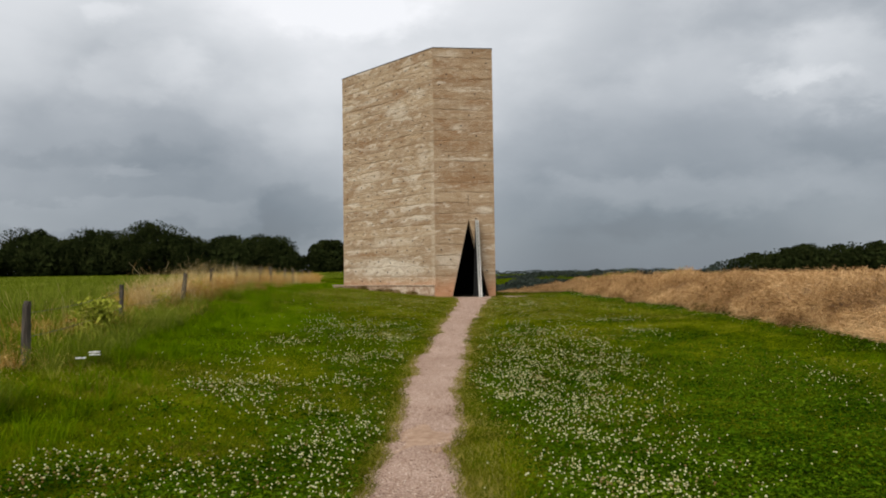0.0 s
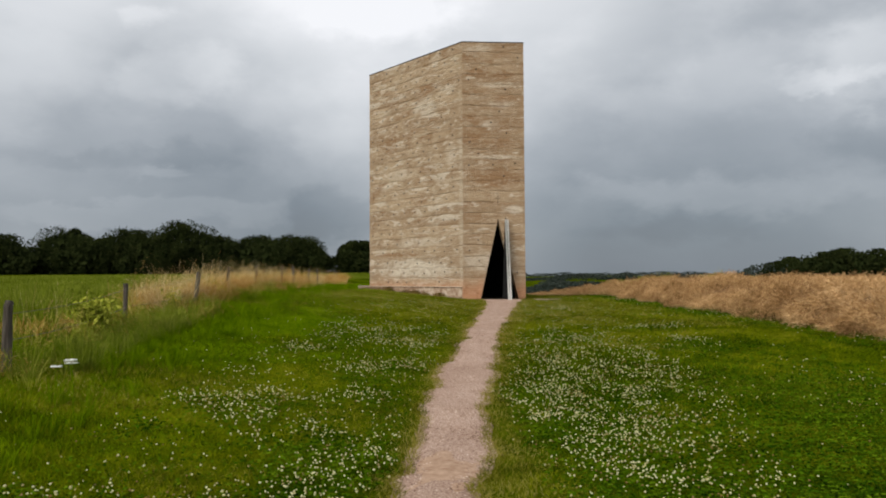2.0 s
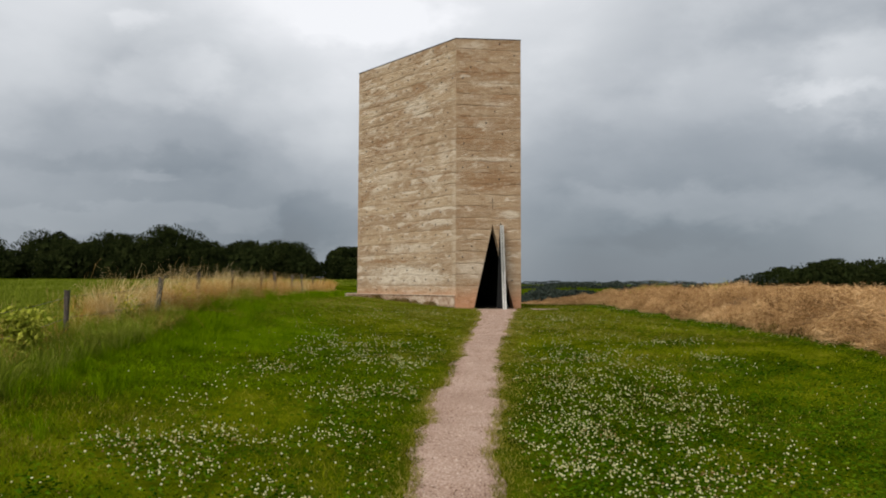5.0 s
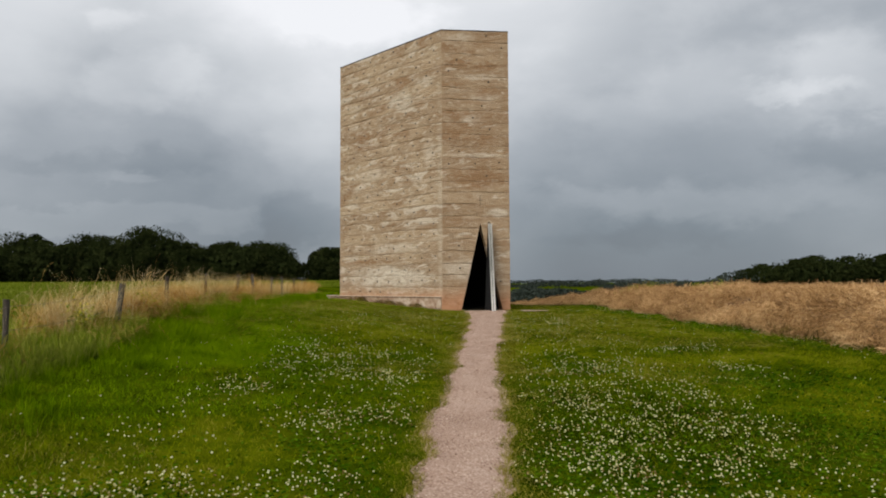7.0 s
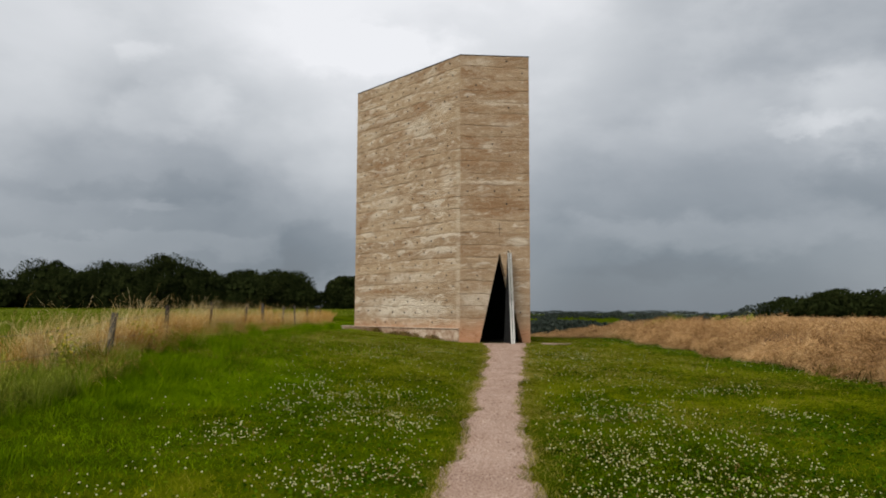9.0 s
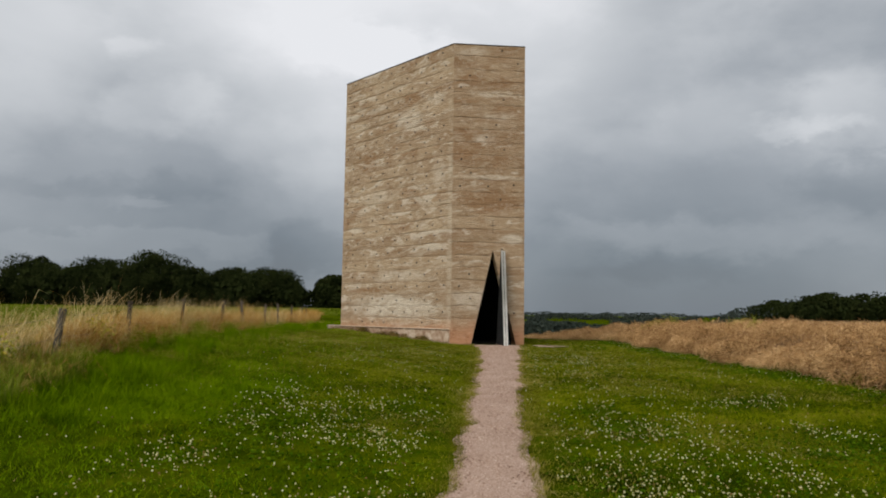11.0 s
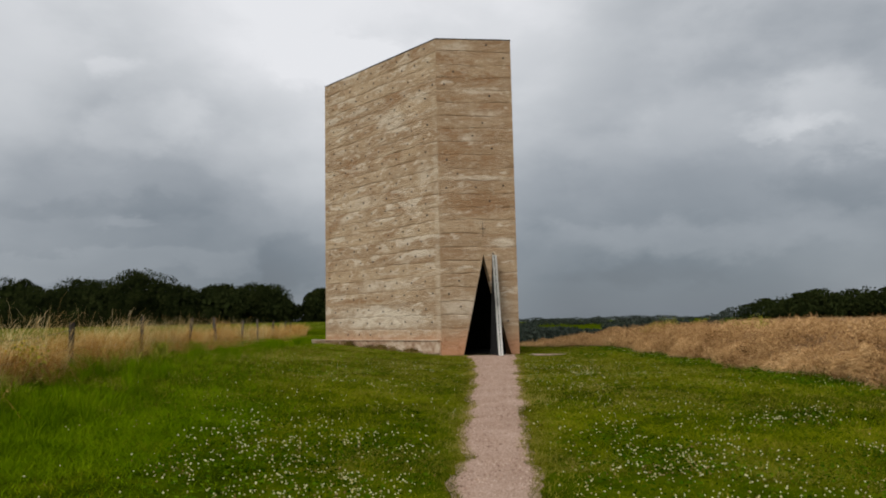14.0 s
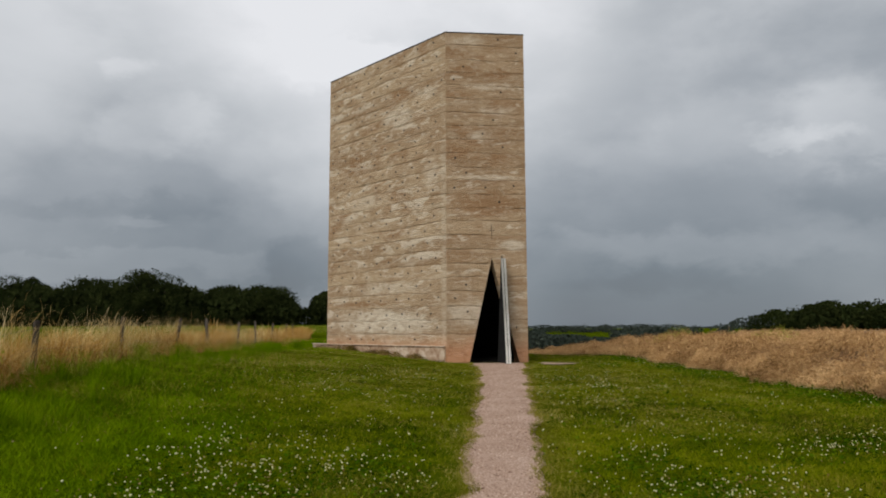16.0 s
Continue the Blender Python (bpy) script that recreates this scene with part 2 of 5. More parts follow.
    for q in (blotch((-1.9, 1.9, 9.35), (1.15, 1.15, 0.50), 0.9, 3, 0.80), blotch((-0.7, 0.7, 9.95), (0.75, 0.75, 0.30), 0.9, 5, 0.75), blotch((2.4, 0.3, 4.15), (0.55, 0.55, 0.22), 0.6, 7, 0.85),
              blotch((1.25, 0.15, 8.15), (0.55, 0.55, 0.20), 0.6, 9, 0.9), blotch((-2.6, 2.6, 1.45), (3.6, 3.6, 0.62), 0.5, 11, 0.95), blotch((1.9, 0.2, 9.1), (0.8, 0.8, 0.22), 0.8, 19, 0.55),
              blotch((-2.4, 2.4, 2.75), (2.2, 2.2, 0.26), 0.8, 15, 0.75), blotch((1.4, 0.2, 1.7), (1.7, 1.7, 0.6), 0.7, 17, 0.6), blotch((0.7, 0.1, 11.7), (0.9, 0.9, 0.22), 0.7, 21, 0.5), blotch((-0.55, 0.55, 6.9), (0.5, 0.5, 0.6), 0.8, 23, 0.55), blotch((1.5, 0.2, 6.62), (1.7, 1.7, 0.11), 0.7, 25, 0.7),
              blotch((-3.3, 3.3, 6.3), (1.3, 1.3, 0.35), 0.9, 27, 0.5), blotch((1.6, 0.2, 10.0), (1.1, 1.1, 0.16), 0.8, 29, 0.55)):
        pale = calc("MAXIMUM", pale, q)
    # the corner between the two sides is a pale strip, rubbed and patched
    arris = calc("MULTIPLY", range_(calc("ABSOLUTE", calc("ADD", sep.outputs[0], 0.09), 0.0), 0.03, 0.15, 0.38, 0.0), range_(sep.outputs[2], 7.6, 8.2, 1.0, 0.15))
    pale = calc("MAXIMUM", pale, calc("MULTIPLY", arris, grain))
    col = mix(pale, col, CONC_PALE)
    rust = calc("MULTIPLY", range_(lenses(0.7, (1, 1.8), 6, 0.6, 0.6, 5.0), 0.50, 0.68, 0.0, 0.62), range_(sep.outputs[2], 1.6, 3.0, 0.0, 1.0))
    for at, size, seed in (((0.40, 0.05, 8.45), (0.65, 0.65, 0.22), 2), ((0.45, 0.05, 7.55), (0.7, 0.7, 0.27), 4), ((1.9, 0.25, 10.5), (0.6, 0.6, 0.25), 6), ((-3.6, 3.6, 2.18), (2.4, 2.4, 0.13), 12),
                           ((-3.9, 3.9, 8.0), (0.8, 0.8, 0.5), 8), ((0.7, 0.1, 10.6), (0.7, 0.7, 0.25), 10), ((1.5, 0.2, 5.6), (1.6, 1.6, 0.5), 14)):
        rust = calc("MAXIMUM", rust, calc("MULTIPLY", patch(at, size, 0.8, seed), 0.72))
    col = mix(calc("MULTIPLY", rust, calc("SUBTRACT", 1.0, calc("MULTIPLY", pale, 0.6))), col, CONC_RUST)
    mottle = noise_(3.2, (1, 1, 2.0), 9, 0.70, 0.5, (4, 1, 6))
    col = mix(range_(mottle, 0.50, 0.62, 0.0, 0.34), col, (0.62, 0.52, 0.40))
    col = mix(range_(noise_(2.3, (1, 1, 2.4), 9, 0.70, 0.6, (8, 3, 1)), 0.53, 0.66, 0.0, 0.40), col, (0.215, 0.135, 0.075))
    # grime in the joints, thick in some places and rubbed away in others
    away = calc("MINIMUM", rise, calc("SUBTRACT", 1.0, rise))
    grime = calc("MULTIPLY", range_(away, 0.0, 0.05, 0.66, 0.0), range_(noise_(1.1, (1, 1, 2), 5, 0.6), 0.42, 0.58, 0.05, 1.0))
    col = mix(grime, col, (0.13, 0.085, 0.05))
    damp = calc("MULTIPLY", range_(calc("ADD", sep.outputs[2], calc("MULTIPLY", noise_(1.7, (1, 1, 1)), 0.7)), 0.50, 1.55, 0.85, 0.0), range_(sep.outputs[0], -1.2, 0.2, 0.75, 1.0))
    col = mix(damp, col, (0.56, 0.275, 0.15))
    rot = range_(noise_(2.4, (1, 1, 1.6), 8, 0.7, 0.6, (2, 2, 9)), 0.50, 0.66, 0.0, 0.55)
    rot = calc("MULTIPLY", rot, range_(sep.outputs[2], 0.4, 1.25, 1.0, 0.0))
    col = mix(rot, col, (0.30, 0.115, 0.05))
    fine = noise_(22, (1, 1, 1.4), 7, 0.75)
    dots = range_(fine, 0.57, 0.72, 0.0, 0.50)
    col = mix(dots, col, (0.13, 0.085, 0.05))
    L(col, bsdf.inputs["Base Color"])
    h = calc("ADD", calc("MULTIPLY", noise_(7, (1, 1, 3.5), 8, 0.65), 0.7), calc("MULTIPLY", fine, 0.3))
    b = N("ShaderNodeBump")
    b.inputs["Strength"].default_value, b.inputs["Distance"].default_value = 1.0, 0.085
    L(h, b.inputs["Height"])
    L(b.outputs[0], bsdf.inputs["Normal"])
    return m


CONC_DARK, CONC_MID, CONC_PALE, CONC_RUST = (0.345, 0.228, 0.134), (0.470, 0.342, 0.219), (0.72, 0.635, 0.52), (0.285, 0.155, 0.072)
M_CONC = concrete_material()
M_CAP = material("dark_metal_cap", [(0.3, (0.03, 0.028, 0.026)), (0.7, (0.06, 0.055, 0.05))], 6, rough=0.5, metal=0.6)
M_PLUG = material("dark_tie_plug", [(0.3, (0.012, 0.011, 0.01)), (0.7, (0.03, 0.025, 0.02))], 30, rough=0.35)
M_CHAR = material("charred_wall", [(0.3, (0.006, 0.005, 0.005)), (0.7, (0.016, 0.014, 0.012))], 3, rough=0.8, stretch=(4, 4, 0.6))
M_STEEL = material("pale_steel_edge", [(0.3, (0.62, 0.61, 0.58)), (0.7, (0.76, 0.75, 0.72))], 3, rough=0.5, bump=0.08, stretch=(6, 6, 0.7), spec=0.5)
M_STEEL_DARK = material("dark_steel_leaf", [(0.3, (0.018, 0.018, 0.019)), (0.7, (0.035, 0.035, 0.036))], 4, rough=0.85, bump=0.05, spec=0.05)
M_SLAB = material("pinkish_slab", [(0.3, (0.48, 0.34, 0.25)), (0.7, (0.68, 0.54, 0.43))], 2.5, rough=0.9)
M_PLINTH = material("stained_plinth", [(0.32, (0.17, 0.095, 0.055)), (0.50, (0.38, 0.255, 0.175)), (0.70, (0.58, 0.47, 0.37))], 1.3, 7, rough=0.95, bump=0.5, bump_scale=12, second=(6, 0.6), distance=0.03)
M_GRAVEL = material("pink_gravel", [(0.30, (0.22, 0.135, 0.095)), (0.50, (0.40, 0.265, 0.195)), (0.70, (0.56, 0.42, 0.34))], 55, 3, rough=0.95, bump=0.6, bump_scale=70, second=(1.2, 0.35))
M_STONE = material("gravel_stone", [(0.2, (0.22, 0.135, 0.095)), (0.5, (0.41, 0.275, 0.205)), (0.8, (0.63, 0.49, 0.40))], 3, 2, rough=0.95, bump=0, island=0.8)
M_GROUND = material("meadow_ground", [(0.30, (0.012, 0.020, 0.001)), (0.50, (0.045, 0.070, 0.001)), (0.70, (0.105, 0.120, 0.003))], 0.22, 8, rough=1.0, bump=0.7, bump_scale=9, second=(2.6, 0.5), spec=0.0, distance=0.08)
M_GRASS = material("lawn_grass", [(0.18, (0.010, 0.022, 0.001)), (0.48, (0.091, 0.130, 0.0012)), (0.74, (0.190, 0.204, 0.004)), (0.95, (0.29, 0.25, 0.030))], 0.45, 4, rough=0.95, bump=0, island=0.55, spec=0.0, second=(2.6, 0.75))
M_LUSH = material("lush_grass", [(0.2, (0.034, 0.068, 0.001)), (0.5, (0.097, 0.172, 0.001)), (0.85, (0.19, 0.262, 0.004))], 0.9, 5, rough=0.95, bump=0, island=0.4, spec=0.0, second=(3.2, 0.5))
M_WORN = material("worn_grass", [(0.20, (0.042, 0.048, 0.003)), (0.48, (0.168, 0.165, 0.012)), (0.70, (0.27, 0.235, 0.038)), (0.88, (0.38, 0.30, 0.095))], 0.8, 4, rough=0.95, bump=0, island=0.62, spec=0.0, second=(3.0, 0.3))
M_CLOVER = material("clover_leaf", [(0.2, (0.011, 0.032, 0.001)), (0.5, (0.040, 0.092, 0.002)), (0.85, (0.105, 0.165, 0.006))], 1.0, 3, rough=0.95, bump=0, island=0.6, spec=0.0)
M_FLOWER = material("clover_flower", [(0.15, (0.20, 0.13, 0.045)), (0.34, (0.46, 0.42, 0.19)), (0.85, (0.64, 0.61, 0.36))], 2.0, 2, rough=0.95, bump=0, island=0.8, spec=0.0)
M_STRAW = material("dry_straw", [(0.12, (0.15, 0.060, 0.010)), (0.5, (0.49, 0.260, 0.055)), (0.88, (0.74, 0.53, 0.22))], 0.8, 3, rough=0.95, bump=0, island=0.7, spec=0.04)
M_FIELD = material("pasture_grass", [(0.2, (0.060, 0.080, 0.006)), (0.5, (0.135, 0.175, 0.012)), (0.85, (0.26, 0.28, 0.050))], 0.25, 5, rough=0.95, bump=0, island=0.4, spec=0.0, second=(1.5, 0.4))
M_MAT = material("matted_brown_grass", [(0.12, (0.10, 0.042, 0.010)), (0.5, (0.38, 0.185, 0.048)), (0.88, (0.62, 0.40, 0.15))], 0.8, 3, rough=0.95, bump=0, island=0.7, spec=0.04)
M_SEED = material("bleached_seed_grass", [(0.12, (0.30, 0.19, 0.06)), (0.5, (0.56, 0.40, 0.16)), (0.88, (0.78, 0.64, 0.36))], 0.8, 3, rough=0.95, bump=0, island=0.7, spec=0.04)
M_RAPE = material("ripe_rapeseed", [(0.10, (0.115, 0.056, 0.020)), (0.45, (0.42, 0.245, 0.103)), (0.88, (0.75, 0.505, 0.260))], 0.5, 4, rough=0.95, bump=0, island=0.5, second=(2.0, 0.8), spec=0.04)
# brown of the inner plants, with the shade at their base painted in
M_RAPE_SHADE = material("rapeseed_inner_shade", [(0.25, (0.085, 0.042, 0.016)), (0.5, (0.19, 0.105, 0.045)), (0.75, (0.32, 0.195, 0.095))], 0.9, 8, rough=0.95, bump=1.0, bump_scale=7, second=(6, 0.5), distance=0.2)
M_POST = material("weathered_post", [(0.25, (0.024, 0.019, 0.015)), (0.5, (0.062, 0.051, 0.041)), (0.75, (0.14, 0.12, 0.098))], 9, 6, rough=0.95, bump=0.6, bump_scale=30, stretch=(3, 3, 0.35), random_object=0.25)
M_WIRE = material("rusty_wire", [(0.3, (0.10, 0.07, 0.05)), (0.7, (0.20, 0.17, 0.14))], 20, rough=0.6, metal=0.5)
M_BARK = material("oak_bark", [(0.3, (0.030, 0.024, 0.018)), (0.7, (0.075, 0.06, 0.045))], 2, rough=1.0, bump=0.5, bump_scale=6, stretch=(3, 3, 0.6))
M_LEAF = material("oak_foliage", [(0.2, (0.010, 0.015, 0.005)), (0.5, (0.019, 0.026, 0.008)), (0.8, (0.036, 0.044, 0.013))], 0.25, 4, rough=0.95, bump=0, island=0.2, spec=0.0)
M_BUSH = material("yellow_green_leaf", [(0.2, (0.12, 0.15, 0.012)), (0.5, (0.27, 0.29, 0.03)), (0.8, (0.46, 0.46, 0.08))], 2, 3, rough=0.95, bump=0, island=0.5, spec=0.05)
M_FAR = material("distant_woods", [(0.3, (0.022, 0.030, 0.024)), (0.7, (0.045, 0.056, 0.046))], 0.03, 6, rough=1.0, bump=0, island=0.4, spec=0.05)
M_DOCK = material("withered_dock", [(0.2, (0.045, 0.034, 0.008)), (0.5, (0.13, 0.092, 0.022)), (0.85, (0.26, 0.17, 0.06))], 2, 3, rough=0.95, bump=0, island=0.6, spec=0.04)
M_WHITE = material("umbel_white", [(0.3, (0.70, 0.70, 0.64)), (0.7, (0.82, 0.82, 0.78))], 20, 2, rough=0.9, bump=0)
M_SAND = material("worn_sandy_soil", [(0.3, (0.30, 0.22, 0.14)), (0.7, (0.50, 0.40, 0.28))], 3, 5, rough=1.0, bump=0.4)
M_EARTH = material("trodden_earth", [(0.3, (0.33, 0.20, 0.125)), (0.7, (0.50, 0.34, 0.235))], 14, 6, rough=1.0, bump=0.6, bump_scale=60, second=(3, 0.4))
M_YELLOW = material("ragwort_yellow", [(0.3, (0.50, 0.38, 0.03)), (0.7, (0.66, 0.55, 0.06))], 12, 2, rough=0.9, bump=0)


# ---------------- helpers for building ----------------
def mesh_from(name, co, tris, mat, smooth=False):
    me = bpy.data.meshes.new(name)
    co, tris = np.asarray(co, np.float32).reshape(-1, 3), np.asarray(tris, np.int32)
    k = tris.shape[1]
    me.vertices.add(len(co))
    me.vertices.foreach_set("co", co.ravel())
    me.loops.add(tris.size)
    me.loops.foreach_set("vertex_index", tris.ravel())
    me.polygons.add(len(tris))
    me.polygons.foreach_set("loop_start", np.arange(0, tris.size, k, dtype=np.int32))
    me.polygons.foreach_set("use_smooth", np.full(len(tris), smooth))
    me.update(calc_edges=True)
    me.materials.append(mat)
    return me


def adopt(ob, parent):
    ob.parent = parent
    return ob


def part(name, bm, mat, parent, label=""):
    me = bpy.data.meshes.new(name)
    bm.to_mesh(me)
    bm.free()
    me.materials.append(mat)
    ob = adopt(new(name, me), parent)
    return tagged(ob, label) if label else ob


def thing(name, x, y, z, label, category, group="", kind=""):
    ob = new(name)
    ob.location = (x, y, z)
    return tagged(ob, label, category, group, kind)


RNG = np.random.default_rng(7)


def vnoise(x, y, seed=0):
    """Smooth value noise in the plane, 0 to 1, for whole arrays."""
    x, y = np.asarray(x, float), np.asarray(y, float)
    xi, yi = np.floor(x).astype(np.int64), np.floor(y).astype(np.int64)
    fx, fy = x - xi, y - yi
    fx, fy = fx * fx * (3 - 2 * fx), fy * fy * (3 - 2 * fy)

    def h(a, b):
        v = (a * 374761393 + b * 668265263 + seed * 974711) & 0x7FFFFFFF
        v = ((v ^ (v >> 13)) * 1274126177) & 0x7FFFFFFF
        return ((v ^ (v >> 16)) & 0xFFFF) / 65535.0
    return (h(xi, yi) * (1 - fx) + h(xi + 1, yi) * fx) * (1 - fy) + (h(xi, yi + 1) * (1 - fx) + h(xi + 1, yi + 1) * fx) * fy


def fbm(x, y, seed=0):
    x, y = np.asarray(x, float), np.asarray(y, float)
    return 0.55 * vnoise(x, y, seed) + 0.3 * vnoise(x * 2.1, y * 2.1, seed + 1) + 0.15 * vnoise(x * 4.3, y * 4.3, seed + 2)


def ground_z(x, y):
    """The meadow: a slope that rises to the chapel and to the fence, then level fields and low hills far off."""
    x, y = np.asarray(x, float), np.asarray(y, float)
    z = np.interp(y, (-60, -40, -34, -27, -22, -18.5, -15, -10, 0, 40), (-0.9, -0.68, -0.60, -0.48, -0.29, -0.15, -0.05, -0.01, 0, 0))
    s = np.clip((0.6 - x) / 5.8, 0, 1)
    s = s * (0.5 + s * (1 - 0.5 * s))
    z = z + s * np.interp(y, (-60, -30, -22, -18, -15, -11.8, -5, 5, 40), (0.4, 0.45, 0.50, 0.55, 0.62, 0.66, 0.55, 0.42, 0.50))
    r = np.hypot(x, y + 30)
    near = np.clip(1 - r / 90, 0, 1)
    z = z + near * 0.05 * (fbm(x * 0.7, y * 0.7, 3) - 0.5)
    z = z - 0.85 * np.clip((y - 5) / 24, 0, 1) ** 1.3 * np.clip((x - 1.5) / 4, 0, 1) * np.clip((60 - x) / 40, 0, 1)
    # the pasture climbs gently towards the hedgerow
    z = z + 2.0 * np.clip((y - 12) / 150, 0, 1) * np.clip((-x - 10) / 16, 0, 1)
    # far country on the other side of the valley
    far = np.clip((r - 320) / 900, 0, 1)
    ratio = x / np.maximum(y + 30, 1)
    z = z - 9.0 * np.clip((r - 52) / 150, 0, 1) * np.clip((0.36 - ratio) / 0.06, 0, 1) * np.clip((ratio + 0.08) / 0.06, 0, 1) * (y > 0) * (1 - far) + 4 * far * far * (0.35 + 0.9 * fbm(x / 420, y / 420, 9))
    return z


def fence_x(y):
    return np.interp(y, (-60, -25.6, -21.7, -18.3, -15.35, -11.9, -9.1, -6.3, -2.1, 1.0, 4.4, 10.1, 40, 60),
                     (-0.2, -4.28, -4.90, -5.12, -5.47, -5.86, -5.92, -6.20, -6.72, -7.03, -7.34, -8.2, -13.6, -17))


def crop_x(y):
    return np.interp(y, (-60, -26, -21, -18, -15, -10, -4, 6, 11, 18, 25, 34, 60), (14.5, 9.9, 8.9, 8.35, 7.95, 7.7, 7.6, 7.7, 7.3, 5.9, 3.9, 0.0, -6))


def crop_rise(x, y):
    """The stand grows thin and low where the field falls away behind the tower."""
    return 1 - (1 - np.interp(y, (7, 16.5, 20, 26), (1, 0.78, 0.60, 0.52))) * np.clip((12 - x) / 3, 0, 1)


def path_edges(y):
    y = np.asarray(y, float)
    lo = np.interp(y, (-60, -29.5, -27, -23.7, -19, -15, -11, -4.5, -1.2, 0.2), (0.9, 0.55, 0.54, 0.51, 0.68, 0.86, 0.96, 1.06, 0.88, 0.78))
    hi = np.interp(y, (-60, -29.5, -27, -23.7, -19, -15, -11, -4.5, -1.2, 0.2), (1.55, 1.2, 1.20, 1.24, 1.40, 1.72, 1.98, 2.40, 2.72, 2.84))
    # trodden unevenly
    lo = lo + 0.01 + 0.22 * (fbm(y * 1.4, 0 * y + 2, 21) - 0.5) + 0.07 * (vnoise(y * 6, 0 * y, 22) - 0.5)
    hi = hi - 0.01 + 0.22 * (fbm(y * 1.4, 0 * y + 9, 23) - 0.5) + 0.07 * (vnoise(y * 6, 0 * y, 24) - 0.5)
    return lo, hi


def in_tower(x, y, grow=0.0):
    inside = np.ones(np.shape(x), bool)
    for (ax, ay), (bx, by) in zip(FOOT, FOOT[1:] + FOOT[:1]):
        ln = math.hypot(bx - ax, by - ay)
        inside &= ((bx - ax) * (y - ay) - (by - ay) * (x - ax)) / ln > -grow
    return inside


FOOT = [(0.0, 0.0), (2.87, 0.38), (3.0, 6.0), (-1.4, 9.6), (-5.22, 5.25)]
HEIGHT, LAYERS = 12.0, 24


def strands(name, x, y, z, h, width, lean, mat, parent=None, segs=1, droop=0.0):
    """Thin blades or stalks: one triangle each, or a bent stalk of two pieces."""
    n = len(x)
    yaw = RNG.uniform(0, 2 * np.pi, n)
    ldir = RNG.uniform(0, 2 * np.pi, n)
    la = lean * h * RNG.uniform(0.2, 1.0, n)
    root = np.stack([x, y, z], 1)
    side = np.stack([np.cos(yaw), np.sin(yaw), 0 * yaw], 1) * (width * 0.5)[:, None]
    tip = root + np.stack([np.cos(ldir) * la, np.sin(ldir) * la, h * np.sqrt(np.clip(1 - lean * lean * 0.3, 0.3, 1))], 1)
    if segs == 1:
        co = np.stack([root - side, root + side, tip], 1).reshape(-1, 3)
        tris = np.arange(3 * n).reshape(-1, 3)
    else:
        mid = root + np.stack([np.cos(ldir) * la * 0.3, np.sin(ldir) * la * 0.3, h * 0.62], 1)
        tip = tip - np.stack([0 * h, 0 * h, droop * h * RNG.uniform(0.3, 1, n)], 1)
        co = np.stack([root - side, root + side, mid - side * 0.8, mid + side * 0.8, tip], 1).reshape(-1, 3)
        b = np.arange(n)[:, None] * 5
        tris = np.concatenate([b + (0, 1, 3), b + (0, 3, 2), b + (2, 3, 4)], 0)
    ob = new(name, mesh_from(name, co, tris, mat))
    if parent:
        ob.parent = parent
    return ob


def blobs(name, c, size, mat, squash=0.8):
    """Many small rough balls, such as flower heads and stones, in one mesh."""
    v0 = np.array([(0, 0, 1), (0, 0, -1), (1, 0, 0), (0, 1, 0), (-1, 0, 0), (0, -1, 0)], float)
    f0 = np.array([(0, 2, 3), (0, 3, 4), (0, 4, 5), (0, 5, 2), (1, 3, 2), (1, 4, 3), (1, 5, 4), (1, 2, 5)])
    n = len(c)
    a = RNG.uniform(0, 2 * np.pi, n)
    ca, sa = np.cos(a), np.sin(a)
    v = np.repeat(v0[None], n, 0) * RNG.uniform(0.75, 1.25, (n, 6, 1))
    vx = v[..., 0] * ca[:, None] - v[..., 1] * sa[:, None]
    vy = v[..., 0] * sa[:, None] + v[..., 1] * ca[:, None]
    co = np.stack([vx, vy, v[..., 2] * squash], -1) * size[:, None, None] + c[:, None]
    tris = (f0[None] + 6 * np.arange(n)[:, None, None]).reshape(-1, 3)
    return new(name, mesh_from(name, co.reshape(-1, 3), tris, mat, True))


def box(bm, x0, x1, y0, y1, z0, z1):
    r = bmesh.ops.create_cube(bm, size=1.0)
    for v in r["verts"]:
        v.co = ((x0 + x1) / 2 + v.co.x * (x1 - x0), (y0 + y1) / 2 + v.co.y * (y1 - y0), (z0 + z1) / 2 + v.co.z * (z1 - z0))
    return r["verts"]


def tube(bm, pts, radii, sides=7):
    rings = []
    for i, (p, r) in enumerate(zip(pts, radii)):
        d = (Vector(pts[min(i + 1, len(pts) - 1)]) - Vector(pts[max(i - 1, 0)])).normalized()
        u = d.orthogonal().normalized() if abs(d.z) < 0.9 else Vector((1, 0, 0))
        w = d.cross(u).normalized()
        u = w.cross(d)
        rings.append([bm.verts.new(Vector(p) + r * (math.cos(a) * u + math.sin(a) * w)) for a in (2 * math.pi * k / sides for k in range(sides))])
    for a, b in zip(rings, rings[1:]):
        for k in range(sides):
            bm.faces.new((a[k], a[(k + 1) % sides], b[(k + 1) % sides], b[k]))
    bm.faces.new(rings[0][::-1])
    bm.faces.new(rings[-1])


